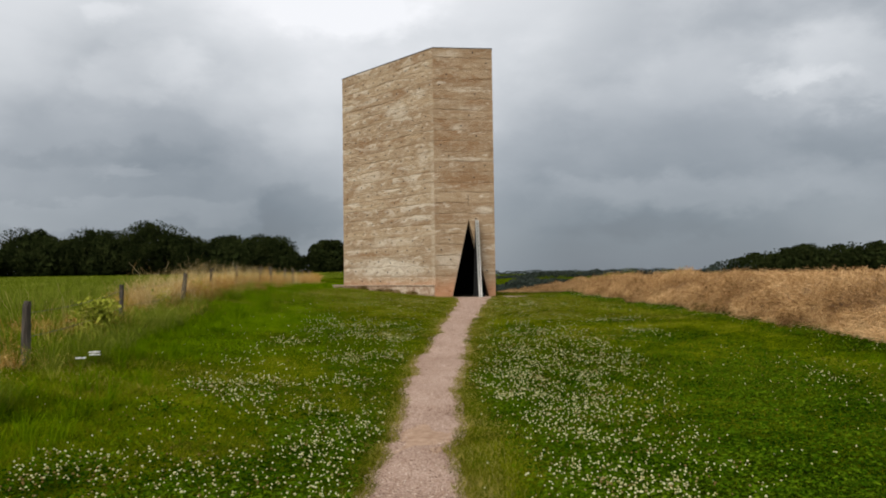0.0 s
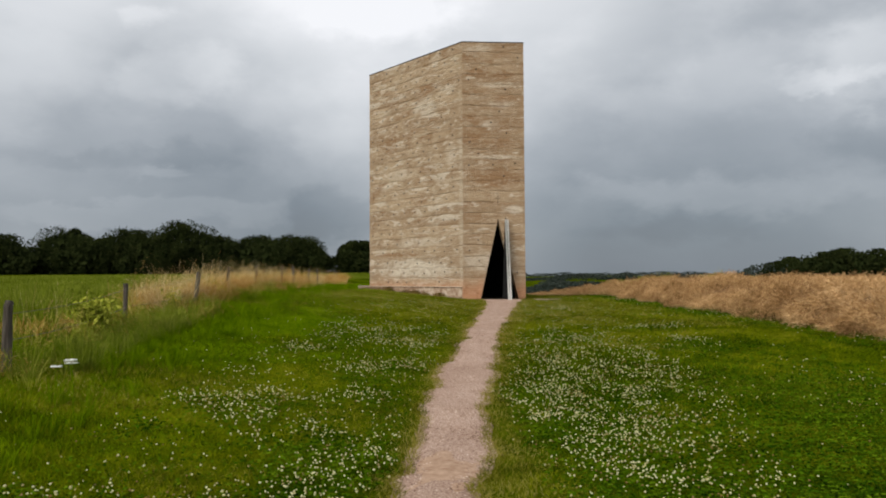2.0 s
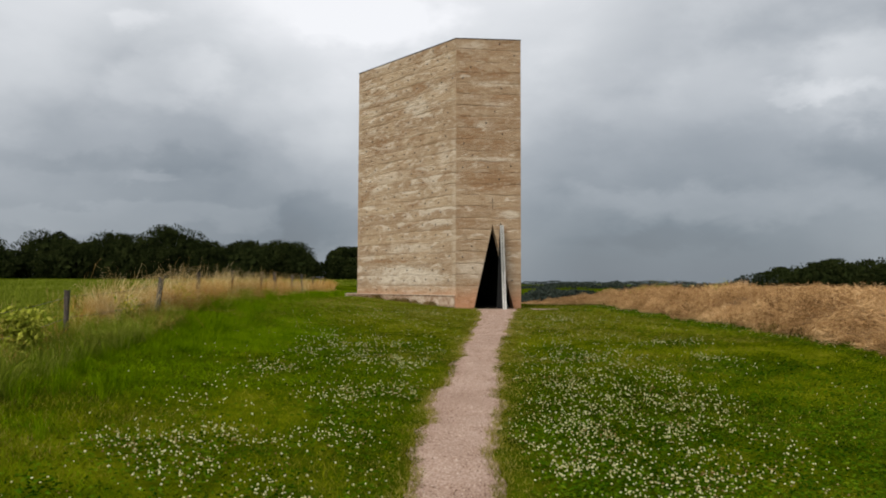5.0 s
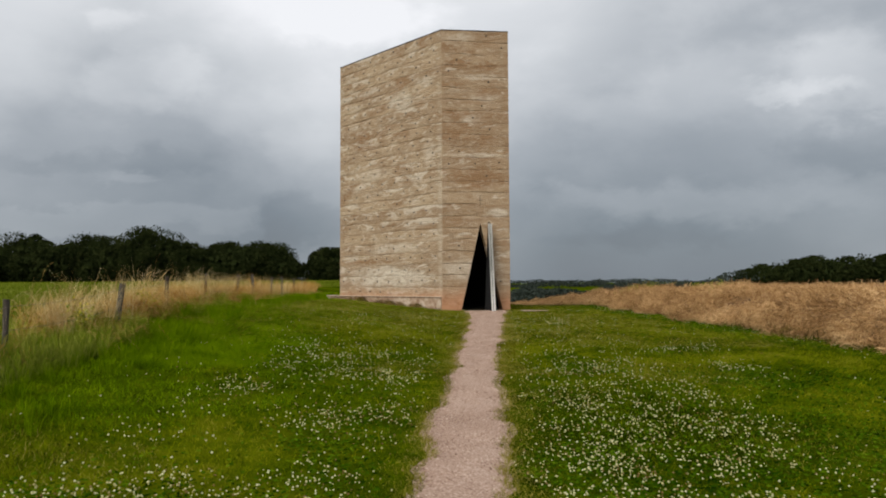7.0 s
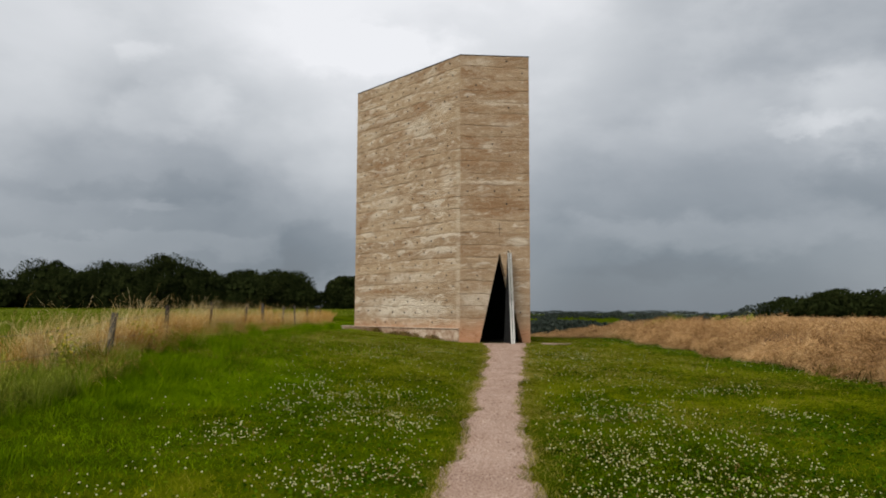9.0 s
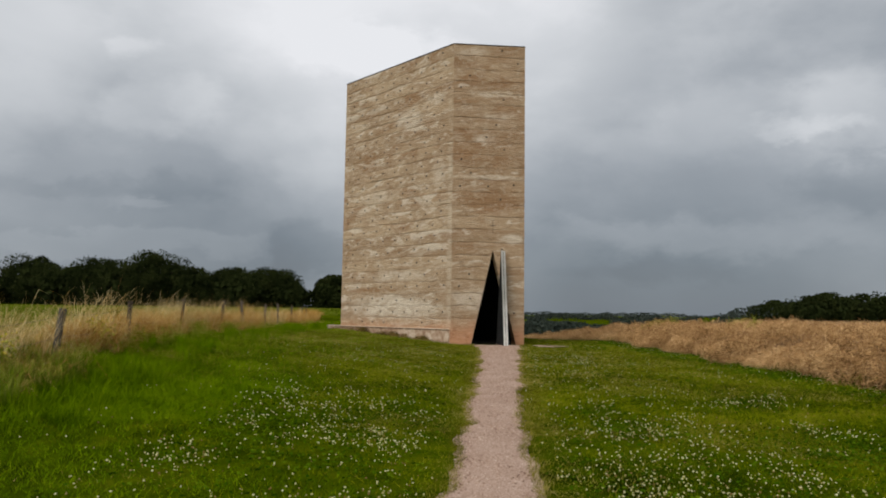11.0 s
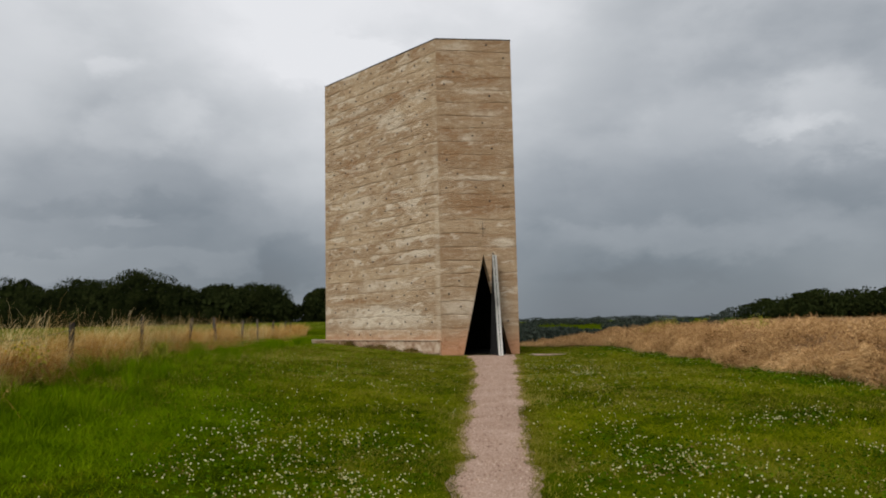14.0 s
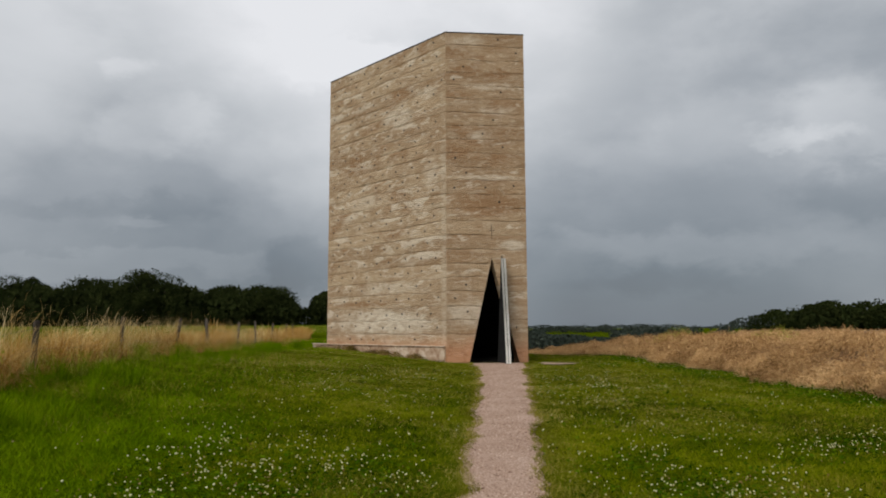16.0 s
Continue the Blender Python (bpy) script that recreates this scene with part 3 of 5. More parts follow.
# ---------------- ground ----------------
def build_ground():
    fine = np.arange(-16, 16.01, 0.4)
    out = 16 + np.cumsum(0.5 * 1.16 ** np.arange(48))
    out = out[out < 3600]
    xs = np.concatenate([-out[::-1], fine, out])
    finey = np.arange(-46, 26.01, 0.4)
    ys = np.concatenate([-46 - (out[::-1] - 16), finey, 26 + (out - 16)])
    X, Y = np.meshgrid(xs, ys)
    Z = ground_z(X, Y)
    nx = len(xs)
    co = np.stack([X, Y, Z], -1).reshape(-1, 3)
    j, i = np.meshgrid(np.arange(len(ys) - 1), np.arange(nx - 1), indexing="ij")
    a = (j * nx + i).ravel()
    ob = new("ground", mesh_from("ground", co, np.stack([a, a + 1, a + nx + 1, a + nx], 1), M_GROUND, True))
    tagged(ob, "gently sloping green meadow ground with level fields beyond", "ground", kind="structure")


def build_path():
    ys = np.arange(-48, 0.001, 0.08)
    cols = 9
    lo, hi = path_edges(ys)
    lo, hi = lo - 0.03, hi + 0.03
    co = []
    for k in range(cols):
        u = k / (cols - 1)
        x = lo + (hi - lo) * u
        z = ground_z(x, ys) + 0.022 - 0.016 * abs(2 * u - 1) ** 4 + 0.012 * (vnoise(x * 5, ys * 5, 31) - 0.5)
        co.append(np.stack([x, ys, z], 1))
    co = np.stack(co, 1).reshape(-1, 3)
    j, i = np.meshgrid(np.arange(len(ys) - 1), np.arange(cols - 1), indexing="ij")
    a = (j * cols + i).ravel()
    ob = new("path", mesh_from("path", co, np.stack([a, a + 1, a + cols + 1, a + cols], 1), M_GRAVEL, True))
    tagged(ob, "narrow trodden path of pinkish gravel through the lawn", "path", kind="structure")
    n = 11000
    y = -32 + 31.5 * RNG.random(n) ** 1.5
    l, h = path_edges(y)
    x = l + (h - l) * (0.5 + (RNG.random(n) - 0.5) * RNG.uniform(0.9, 1.12, n))
    s = 0.0055 + 0.007 * RNG.random(n) ** 2 + 0.0035 * np.clip((y + 26) / 20, 0, 1)
    st = blobs("gravel", np.stack([x, y, ground_z(x, y) + 0.022], 1), s, M_STONE, 0.7)
    tagged(st, "loose pinkish gravel lying on the path", "gravel", kind="stuff")


# ---------------- chapel ----------------
DOOR_L, DOOR_R, APEX_X, APEX_Z = 0.80, 2.56, 1.62, 3.70


def joint_z(k, s):
    """Height of the joint above layer k along the wall, uneven as the concrete was rammed."""
    z = HEIGHT / LAYERS * k
    if k in (0, LAYERS):
        return z
    return z + 0.13 * (fbm(s * 0.45 + 17 * k, k * 3.7, 40) - 0.5) + 0.035 * (vnoise(s * 2.6 + 5 * k, k * 1.3, 41) - 0.5)


def door_sides(z):
    f = min(max(z / APEX_Z, 0.0), 1.0)
    return DOOR_L + (APEX_X - DOOR_L) * f, DOOR_R + (APEX_X - DOOR_R) * f


def layer_mesh(k):
    """One rammed layer, as a ring of wall strips; the lower ones are cut by the slanting doorway."""
    cx, cy = 0.2, 4.2
    rows = (0.0, 0.045, 0.12, 0.3, 0.5, 0.7, 0.88, 0.965, 1.0)
    back = (0.024, 0.006, 0.0, 0.0, 0.0, 0.0, 0.0, 0.005, 0.018)
    co, quads, uv, run = [], [], [], 0.0
    zb = HEIGHT / LAYERS * k
    for e, ((ax, ay), (bx, by)) in enumerate(zip(FOOT, FOOT[1:] + FOOT[:1])):
        ln = math.hypot(bx - ax, by - ay)
        dx, dy = (bx - ax) / ln, (by - ay) / ln
        nx, ny = dy, -dx
        pieces = [(lambda z: 0.0, lambda z: ln)]
        if e == 0 and zb < APEX_Z:
            pieces = [(lambda z: 0.0, lambda z: door_sides(z)[0] / dx), (lambda z: door_sides(z)[1] / dx, lambda z: ln)]
        for pi, (s0, s1) in enumerate(pieces):
            cols = max(3, int(abs(s1(zb) - s0(zb)) / 0.16)) + 1
            first = len(co)
            for r, t in enumerate(rows):
                for c in range(cols):
                    u = c / (cols - 1)
                    sm = s0(zb + 0.25) + (s1(zb + 0.25) - s0(zb + 0.25)) * u
                    z0, z1 = joint_z(k, run + sm), joint_z(k + 1, run + sm)
                    z = z0 + (z1 - z0) * t
                    s = s0(z) + (s1(z) - s0(z)) * u
                    deep = max(0.0, min(1.3, 4.0 * (float(fbm((run + s) * 0.9, round(zb + t) * 2.3, 51)) - 0.33)))
                    d = back[r] * deep + 0.030 * (float(fbm((run + s) * 1.6, z * 4, 50)) - 0.5)
                    if c in (0, cols - 1):
                        d = back[r] * 0.5
                    co.append((ax + dx * s - nx * d, ay + dy * s - ny * d, z))
                    uv.append((run + s, k + t))
            for r in range(len(rows) - 1):
                for c in range(cols - 1):
                    a = first + r * cols + c
                    quads.append((a, a + 1, a + cols + 1, a + cols))
            inner = len(co)
            for r in (0, len(rows) - 1):
                for c in range(cols):
                    x, y, z = co[first + r * cols + c]
                    if len(pieces) == 2:
                        # the doorway's cheeks run straight inwards
                        q = (x - nx * 0.62, y - ny * 0.62)
                    else:
                        q = (x + (cx - x) * 0.16, y + (cy - y) * 0.16)
                    co.append((*q, z))
                    uv.append(uv[first + r * cols + c])
            for c in range(cols - 1):
                b0, b1 = inner + c, inner + cols + c
                quads.append((b0 + 1, b0, b1, b1 + 1))
                quads.append((first + c + 1, first + c, b0, b0 + 1))
                t0 = first + (len(rows) - 1) * cols + c
                quads.append((t0, t0 + 1, b1 + 1, b1))
            for c, flip in ((0, False), (cols - 1, True)):
                for r in range(len(rows) - 1):
                    f0, f1 = first + r * cols + c, first + (r + 1) * cols + c
                    i0, i1 = inner + c, inner + cols + c
                    if r == 0:
                        quads.append((f0, first + (len(rows) - 1) * cols + c, i1, i0) if not flip else (i0, i1, first + (len(rows) - 1) * cols + c, f0))
        run += ln
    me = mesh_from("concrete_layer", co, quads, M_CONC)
    lay = me.uv_layers.new(name="courses")
    lay.data.foreach_set("uv", np.asarray(uv, np.float32)[np.asarray(quads).ravel()].ravel())
    return me


def build_chapel():
    top = thing("chapel_tower", 0, 0, 0, "tall windowless five-sided tower of layered ochre rammed concrete on the meadow", "chapel")
    for k in range(LAYERS):
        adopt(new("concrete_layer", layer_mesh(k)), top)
    # dark lining: floor, back and ceiling of the chamber behind the doorway
    inner = [(x + (0.2 - x) * 0.17, y + (4.2 - y) * 0.17) for x, y in FOOT]
    bm = bmesh.new()
    lowr = [bm.verts.new((x, y, 0.012)) for x, y in inner]
    hir = [bm.verts.new((0.2 + (x - 0.2) * 0.35, 4.2 + (y - 4.2) * 0.35, 11.2)) for x, y in inner]
    n = len(inner)
    for i in range(1, n):
        bm.faces.new((lowr[(i + 1) % n], lowr[i], hir[i], hir[(i + 1) % n]))
    bm.faces.new(lowr)
    bm.faces.new(hir[::-1])
    part("charred_lining", bm, M_CHAR, top, "blackened tent-shaped inner wall")
    # thin metal capping that follows the rim
    for (ax, ay), (bx, by) in zip(FOOT, FOOT[1:] + FOOT[:1]):
        ln = math.hypot(bx - ax, by - ay)
        bm = bmesh.new()
        for v in box(bm, -0.004, ln + 0.004, -0.012, 0.42, 0, 0.03):
            if v.co.y > 0.2:
                v.co.x = 0.25 if v.co.x < ln / 2 else ln - 0.25
            u, w = v.co.x, v.co.y
            v.co.x, v.co.y, v.co.z = ax + (bx - ax) / ln * u - (by - ay) / ln * w, ay + (by - ay) / ln * u + (bx - ax) / ln * w, HEIGHT + v.co.z + 0.002
        part("rim_capping", bm, M_CAP, top, "dark thin metal capping")
    # tie holes with dark plugs, in staggered rows
    bm = bmesh.new()
    bmesh.ops.create_cone(bm, cap_ends=True, segments=10, radius1=0.040, radius2=0.035, depth=0.03)
    plug = bpy.data.meshes.new("tie_plug")
    bm.to_mesh(plug)
    bm.free()
    plug.materials.append(M_PLUG)
    rnd = random.Random(5)
    for e in (4, 0):
        (ax, ay), (bx, by) = FOOT[e], FOOT[(e + 1) % 5]
        ln = math.hypot(bx - ax, by - ay)
        dx, dy = (bx - ax) / ln, (by - ay) / ln
        for k in range(LAYERS):
            step = 0.86 if e == 4 else 1.15
            s = 0.32 + 0.43 * (k % 2) + rnd.uniform(-0.1, 0.1)
            while s < ln - 0.2:
                z = 0.5 * k + 0.27 + rnd.uniform(-0.05, 0.05)
                l, r = door_sides(z)
                free = e == 4 or ((z > APEX_Z + 0.1 or not l - 0.15 < s < r + 0.15) and rnd.random() < 0.30)
                if free and z > 0.75:
                    o = new("tie_plug", plug)
                    o.matrix_world = Matrix.Translation((ax + dx * s + dy * -0.002, ay + dy * s + dx * 0.002, z)) @ Vector((dy, -dx, 0)).to_track_quat("Z", "Y").to_matrix().to_4x4()
                    adopt(o, top)
                s += step + rnd.uniform(-0.13, 0.13)
    # small iron cross let into the wall over the doorway
    bm = bmesh.new()
    fy = 0.38 / 2.87 * APEX_X - 0.012
    box(bm, APEX_X - 0.007, APEX_X + 0.007, fy - 0.006, fy + 0.03, 4.38, 4.90)
    box(bm, APEX_X - 0.10, APEX_X + 0.10, fy - 0.006, fy + 0.03, 4.68, 4.694)
    part("wall_cross", bm, M_POST, top, "small dark iron cross")
    # the triangular steel leaf stands open on its upright pivot
    pivot = Matrix.Translation((1.96, 0.33, 0.0)) @ Matrix.Rotation(radians(97.7), 4, "Z")
    tri = [(-1.17, 0.015), (0.53, 0.015), (-0.39, 3.66)]
    th = 0.085
    bm = bmesh.new()
    f = [bm.verts.new((x, -th, z)) for x, z in tri]
    b = [bm.verts.new((x, th, z)) for x, z in tri]
    bm.faces.new(f)
    bm.faces.new(b[::-1])
    bm.transform(pivot)
    leaf = part("door_leaf", bm, M_STEEL_DARK, top, "open triangular steel door leaf")
    bm = bmesh.new()
    for i in range(3):
        (x0, z0), (x1, z1) = tri[i], tri[(i + 1) % 3]
        vs = [bm.verts.new(p) for p in ((x0, -th, z0), (x1, -th, z1), (x1, th, z1), (x0, th, z0))]
        bm.faces.new(vs)
    bmesh.ops.solidify(bm, geom=bm.faces[:], thickness=0.006)
    bm.transform(pivot)
    part("door_edge", bm, M_STEEL, leaf, "pale steel edge band")
    bm = bmesh.new()
    (x0, z0), (x1, z1) = tri[0], tri[2]
    nrm = Vector((z0 - z1, 0, x1 - x0)).normalized() * 0.010
    bm.faces.new([bm.verts.new(Vector(p) + nrm) for p in ((x0, -0.004, z0), (x1, -0.004, z1), (x1, 0.012, z1), (x0, 0.012, z0))])
    bmesh.ops.solidify(bm, geom=bm.faces[:], thickness=0.006)
    bm.transform(pivot)
    part("seal_strip", bm, M_STEEL_DARK, leaf, "dark rubber seal along the edge")
    bm = bmesh.new()
    tube(bm, [(-0.5, -th - 0.005, 0.95), (-0.5, -th - 0.06, 0.95), (-0.5, -th - 0.06, 1.10), (-0.5, -th - 0.005, 1.10)], [0.012] * 4, 8)
    bm.transform(pivot)
    part("door_handle", bm, M_STEEL, leaf, "small bright handle")


def build_ledge():
    (ax, ay), (bx, by) = FOOT[0], FOOT[4]
    ln = math.hypot(bx - ax, by - ay)
    dx, dy = (bx - ax) / ln, (by - ay) / ln
    nx, ny = (-dy, dx) if (-dy) * -1 + dx * -1 > 0 else (dy, -dx)
    top = thing("stone_ledge", ax + dx * ln / 2, ay + dy * ln / 2, 0, "low ledge of pinkish stone slabs along the foot of the tower", "ledge")
    s, n = 0.05, 0
    while s < ln + 1.0:
        w = min(1.35, ln + 1.02 - s)
        bm = bmesh.new()
        box(bm, s, s + w - 0.012, 0.006, 0.11, 0.566, 0.602)
        bmesh.ops.bevel(bm, geom=bm.edges[:], offset=0.008, segments=1, affect="EDGES")
        for v in bm.verts:
            u, q = v.co.x, v.co.y
            v.co.x, v.co.y = ax + dx * u + nx * q - top.location.x, ay + dy * u + ny * q - top.location.y
        part("slab", bm, M_SLAB, top)
        bm = bmesh.new()
        box(bm, s, s + w - 0.006, 0.006, 0.05 - 0.012 * (n % 2), -0.25, 0.565)
        for v in bm.verts:
            u, q = v.co.x, v.co.y
            v.co.x, v.co.y = ax + dx * u + nx * q - top.location.x, ay + dy * u + ny * q - top.location.y
        part("plinth_block", bm, M_PLINTH, top, "stained plinth block")
        s += w
        n += 1


# ---------------- fence ----------------
def build_fence():
    # along the slope: place, height of the head, lean
    spots = ((-25.6, 0.77, 1.5), (-21.7, 0.84, 1), (-18.3, 1.13, 8), (-15.35, 1.31, 2), (-11.9, 1.42, 2), (-9.1, 1.44, 5), (-6.3, 1.48, -3), (-2.1, 1.43, 2), (1.0, 1.50, -2), (4.4, 1.45, 1), (10.1, 1.48, 2), (15.5, 1.5, 0))
    z0 = float(ground_z(-5.5, -12))
    top = thing("fence", -5.5, -12, z0, "old pasture fence of weathered posts with sagging wire in grass", "fence")
    heads = []
    for i, (y, head, lean) in enumerate(spots):
        x = float(fence_x(y))
        z = float(ground_z(x, y))
        h = head - z
        rnd = random.Random(i)
        bm = bmesh.new()
        r = 0.044 + rnd.uniform(-0.008, 0.010)
        tilt = math.tan(radians(lean))
        pts = [(x - tilt * -0.0, y, z - 0.15), (x + tilt * 0.35, y + 0.005, z + 0.35), (x + tilt * 0.75, y, z + 0.75), (x + tilt * h, y + 0.01, z + h - 0.03), (x + tilt * h, y + 0.01, z + h)]
        tube(bm, pts, [r * 1.08, r, r * 0.97, r * 0.92, r * 0.7], 8)
        for v in bm.verts:
            v.co += Vector((rnd.uniform(-1, 1), rnd.uniform(-1, 1), rnd.uniform(-1, 1))) * 0.006
        bm.transform(Matrix.Translation((5.5, 12, -z0)))
        part("post", bm, M_POST, top)
        heads.append((x, y, z, tilt))
    for lvl in (0.36, 0.66):
        bm = bmesh.new()
        pts = []
        for (x0, y0, a0, t0), (x1, y1, a1, t1) in zip(heads, heads[1:]):
            for q in range(4):
                f = q / 4
                pts.append((x0 + t0 * lvl + (x1 + t1 * lvl - x0 - t0 * lvl) * f + 0.06 + 5.5, y0 + (y1 - y0) * f + 12, a0 + (a1 - a0) * f + lvl - 0.10 * f * (1 - f) * 4 * 0.5 - z0))
        tube(bm, pts, [0.0035] * len(pts), 4)
        part("wire", bm, M_WIRE, top, "thin rusty wire")


# ---------------- trees ----------------
def leaf_cloud(c, n, size):
    """n leaf clumps as bent diamonds, about the points c."""
    p = c
    nrm = RNG.normal(size=(n, 3))
    nrm /= np.linalg.norm(nrm, axis=1)[:, None]
    a = np.cross(nrm, RNG.normal(size=(n, 3)))
    a /= np.linalg.norm(a, axis=1)[:, None]
    b = np.cross(nrm, a)
    s = (size * RNG.uniform(0.55, 1.3, n))[:, None]
    co = np.stack([p - a * s, p - b * s * 0.62 + nrm * s * 0.25, p + a * s, p + b * s * 0.62 + nrm * s * 0.25], 1).reshape(-1, 3)
    i = np.arange(n)[:, None] * 4
    return co, np.concatenate([i + (0, 1, 2), i + (0, 2, 3)], 0)


def tree(x, y, height, width, label, group, seed, leaves=9000, size=0.40, trunk=0.08):
    rnd = random.Random(seed)
    z = float(ground_z(x, y))
    top = thing("oak_tree", x, y, z, label, "tree", group)
    bm = bmesh.new()
    r = 0.03 * height
    fork = height * 0.34
    tube(bm, [(0, 0, -0.3), (0.02 * height * rnd.uniform(-1, 1), 0, fork * 0.5), (0.03 * height * rnd.uniform(-1, 1), 0.1, fork), (0.1, 0, height * 0.72)], [r * 1.3, r, r * 0.8, r * 0.25], 8)
    part("trunk", bm, M_BARK, top)
    lobes = []
    for i in range(6):
        a = 2 * math.pi * i / 6 + rnd.uniform(-0.4, 0.4)
        rr, zz = width * 0.32 * rnd.uniform(0.8, 1.15), height * rnd.uniform(0.48, 0.72)
        bm = bmesh.new()
        tube(bm, [(0, 0, fork * rnd.uniform(0.7, 1.0)), (math.cos(a) * rr * 0.5, math.sin(a) * rr * 0.5, zz * 0.8), (math.cos(a) * rr, math.sin(a) * rr, zz)], [r * 0.45, r * 0.3, r * 0.1], 6)
        part("limb", bm, M_BARK, top)
    for i in range(27):
        a, q = rnd.uniform(0, 2 * math.pi), math.sqrt(rnd.random())
        zz = rnd.uniform(trunk, 0.90)
        env = math.sin(math.pi * min(1, max(0.06, (zz - trunk + 0.24) / (1.24 - trunk)))) ** 0.7
        rr = width * 0.5 * env * q * 0.84
        lobes.append((math.cos(a) * rr, math.sin(a) * rr, height * zz, width * rnd.uniform(0.09, 0.21)))
    lobes.append((rnd.uniform(-1, 1) * width * 0.08, 0, height * 0.88, height * 0.12))
    lo = np.array(lobes)
    pick = RNG.integers(0, len(lo), leaves)
    d = RNG.normal(size=(leaves, 3))
    d /= np.linalg.norm(d, axis=1)[:, None]
    rad = lo[pick, 3] * (0.45 + 0.65 * RNG.random(leaves) ** 0.6)
    c = lo[pick, :3] + d * rad[:, None] * (1, 1, 0.8)
    # the shaded mass of twigs and leaves inside
    deep = RNG.random(leaves) < 0.22
    ball = RNG.normal(size=(leaves, 3))
    ball *= (RNG.random(leaves) ** 0.4 / np.linalg.norm(ball, axis=1))[:, None]
    c = np.where(deep[:, None], ball * (width * 0.42, width * 0.42, height * 0.40) + (0, 0, height * 0.46), c)
    # an oak's rounded outline
    dome = (width * 0.54, width * 0.54, height * 0.60)
    p = (c - (0, 0, height * 0.42)) / dome
    az, el = np.arctan2(p[:, 1], p[:, 0]), p[:, 2]
    lobed = 0.84 + 0.28 * fbm(np.cos(az) * 2.6 + el * 1.5 + seed, np.sin(az) * 2.6 + el * 2.3, seed) + 0.10 * (vnoise(np.cos(az) * 7 + el * 5, np.sin(az) * 7 + el * 6, seed + 9) - 0.5)
    over = np.maximum(np.linalg.norm(p, axis=1) / (lobed * RNG.uniform(0.90, 1.05, leaves)), 1.0)
    c = p / over[:, None] * dome + (0, 0, height * 0.42)
    c[:, 2] = np.clip(c[:, 2], height * 0.07, height * 1.03)
    co, tris = leaf_cloud(c, leaves, size * np.where(deep, 2.2, 1.0))
    adopt(new("crown", mesh_from("crown", co, tris, M_LEAF)), top)


def build_trees():
    left = ((-172, 15.6, 25), (-155, 14.6, 24), (-139.5, 14.0, 22), (-122, 16.0, 23), (-103.5, 15.4, 24), (-83.5, 16.3, 23), (-66.5, 12.9, 22), (-52.5, 12.5, 18), (-35.5, 10.6, 15), (-25, 10.4, 15), (-12, 10, 14))
    for i, (x, h, w) in enumerate(left):
        tree(x, 170 + 6 * math.sin(i * 2.3), h - 1.9, w, "broad dark green oak in the hedgerow across the field", "hedgerow oaks", 100 + i, 12000 if -145 < x < -30 else 3500, 0.30)
    for i, (x, h, w) in enumerate(((-113, 9.5, 18), (-94, 10.0, 18), (-76, 10.6, 17), (-61, 10.2, 17), (-131, 10, 18), (-147, 10.5, 18), (-46.5, 8.0, 11), (-163, 10.5, 18), (-73, 12.4, 13), (-93, 12.0, 14), (-112, 11.6, 13), (-59, 11.0, 13))):
        tree(x, 164, h - 1.9, w, "lower dark green oak between taller hedgerow trees", "hedgerow oaks", 140 + i, 4000, size=0.4, trunk=0.03)
    right = ((100, 5.8, 13), (106, 7.4, 16), (112, 8.8, 18), (118, 9.9, 19), (126, 10.6, 19), (134, 10.5, 19), (143, 10.6, 20), (152, 10.4, 20), (162, 10.5, 20), (172, 10.2, 20), (182, 10.2, 20), (192, 10.0, 20))
    for i, (x, h, w) in enumerate(right):
        tree(x, 222 + 8 * math.sin(i * 1.9), h, w, "dark green tree of the wood behind the rapeseed field", "wood edge trees", 200 + i, 4600, 0.46, trunk=0.03)


def build_hedge():
    n = 15000
    x = RNG.uniform(-190, -2, n)
    y = 167 + RNG.normal(0, 1.6, n)
    z = ground_z(x, y) + (1.6 + 4.2 * fbm(x / 9.0, x * 0, 71)) * RNG.random(n) ** 1.6
    co, tris = leaf_cloud(np.stack([x, y, z], 1), n, 0.50)
    tagged(new("hedge", mesh_from("hedge", co, tris, M_LEAF)), "dark overgrown hedge under the row of oaks", "hedge", kind="stuff")


def build_far_woods():
    belts = []
    for (y, x0, x1, h, cnt) in ((235, -12, 72, 8.8, 12000), (240, 70, 97, 6.0, 3600), (500, 44, 53, 10.0, 700), (400, 86, 128, 10.5, 4000), (820, -60, 260, 8, 7000), (1150, -250, 520, 6, 9000), (1500, -500, 900, 7, 9000)):
        x = RNG.uniform(x0, x1, cnt)
        yy = y + RNG.normal(0, 14, cnt)
        env = h * np.clip(2.3 * (fbm(x / (h * 3.0), yy * 0 + y, 77) - 0.27), 0.8 if y < 300 else 0.32, 1.1)
        g = ground_z(x, yy)
        belts.append((np.stack([x, yy, g + env * RNG.random(cnt) ** 0.55], 1), cnt, h * (0.075 if y < 300 else 0.10 if y < 600 else 0.16)))
    cos, tris, off = [], [], 0
    for c, cnt, s in belts:
        co, t = leaf_cloud(c, cnt, s)
        cos.append(co)
        tris.append(t + off)
        off += len(co)
    ob = new("far_woods", mesh_from("far_woods", np.concatenate(cos), np.concatenate(tris), M_FAR))
    tagged(ob, "hazy belts of dark trees on the far hills", "woods", kind="stuff")


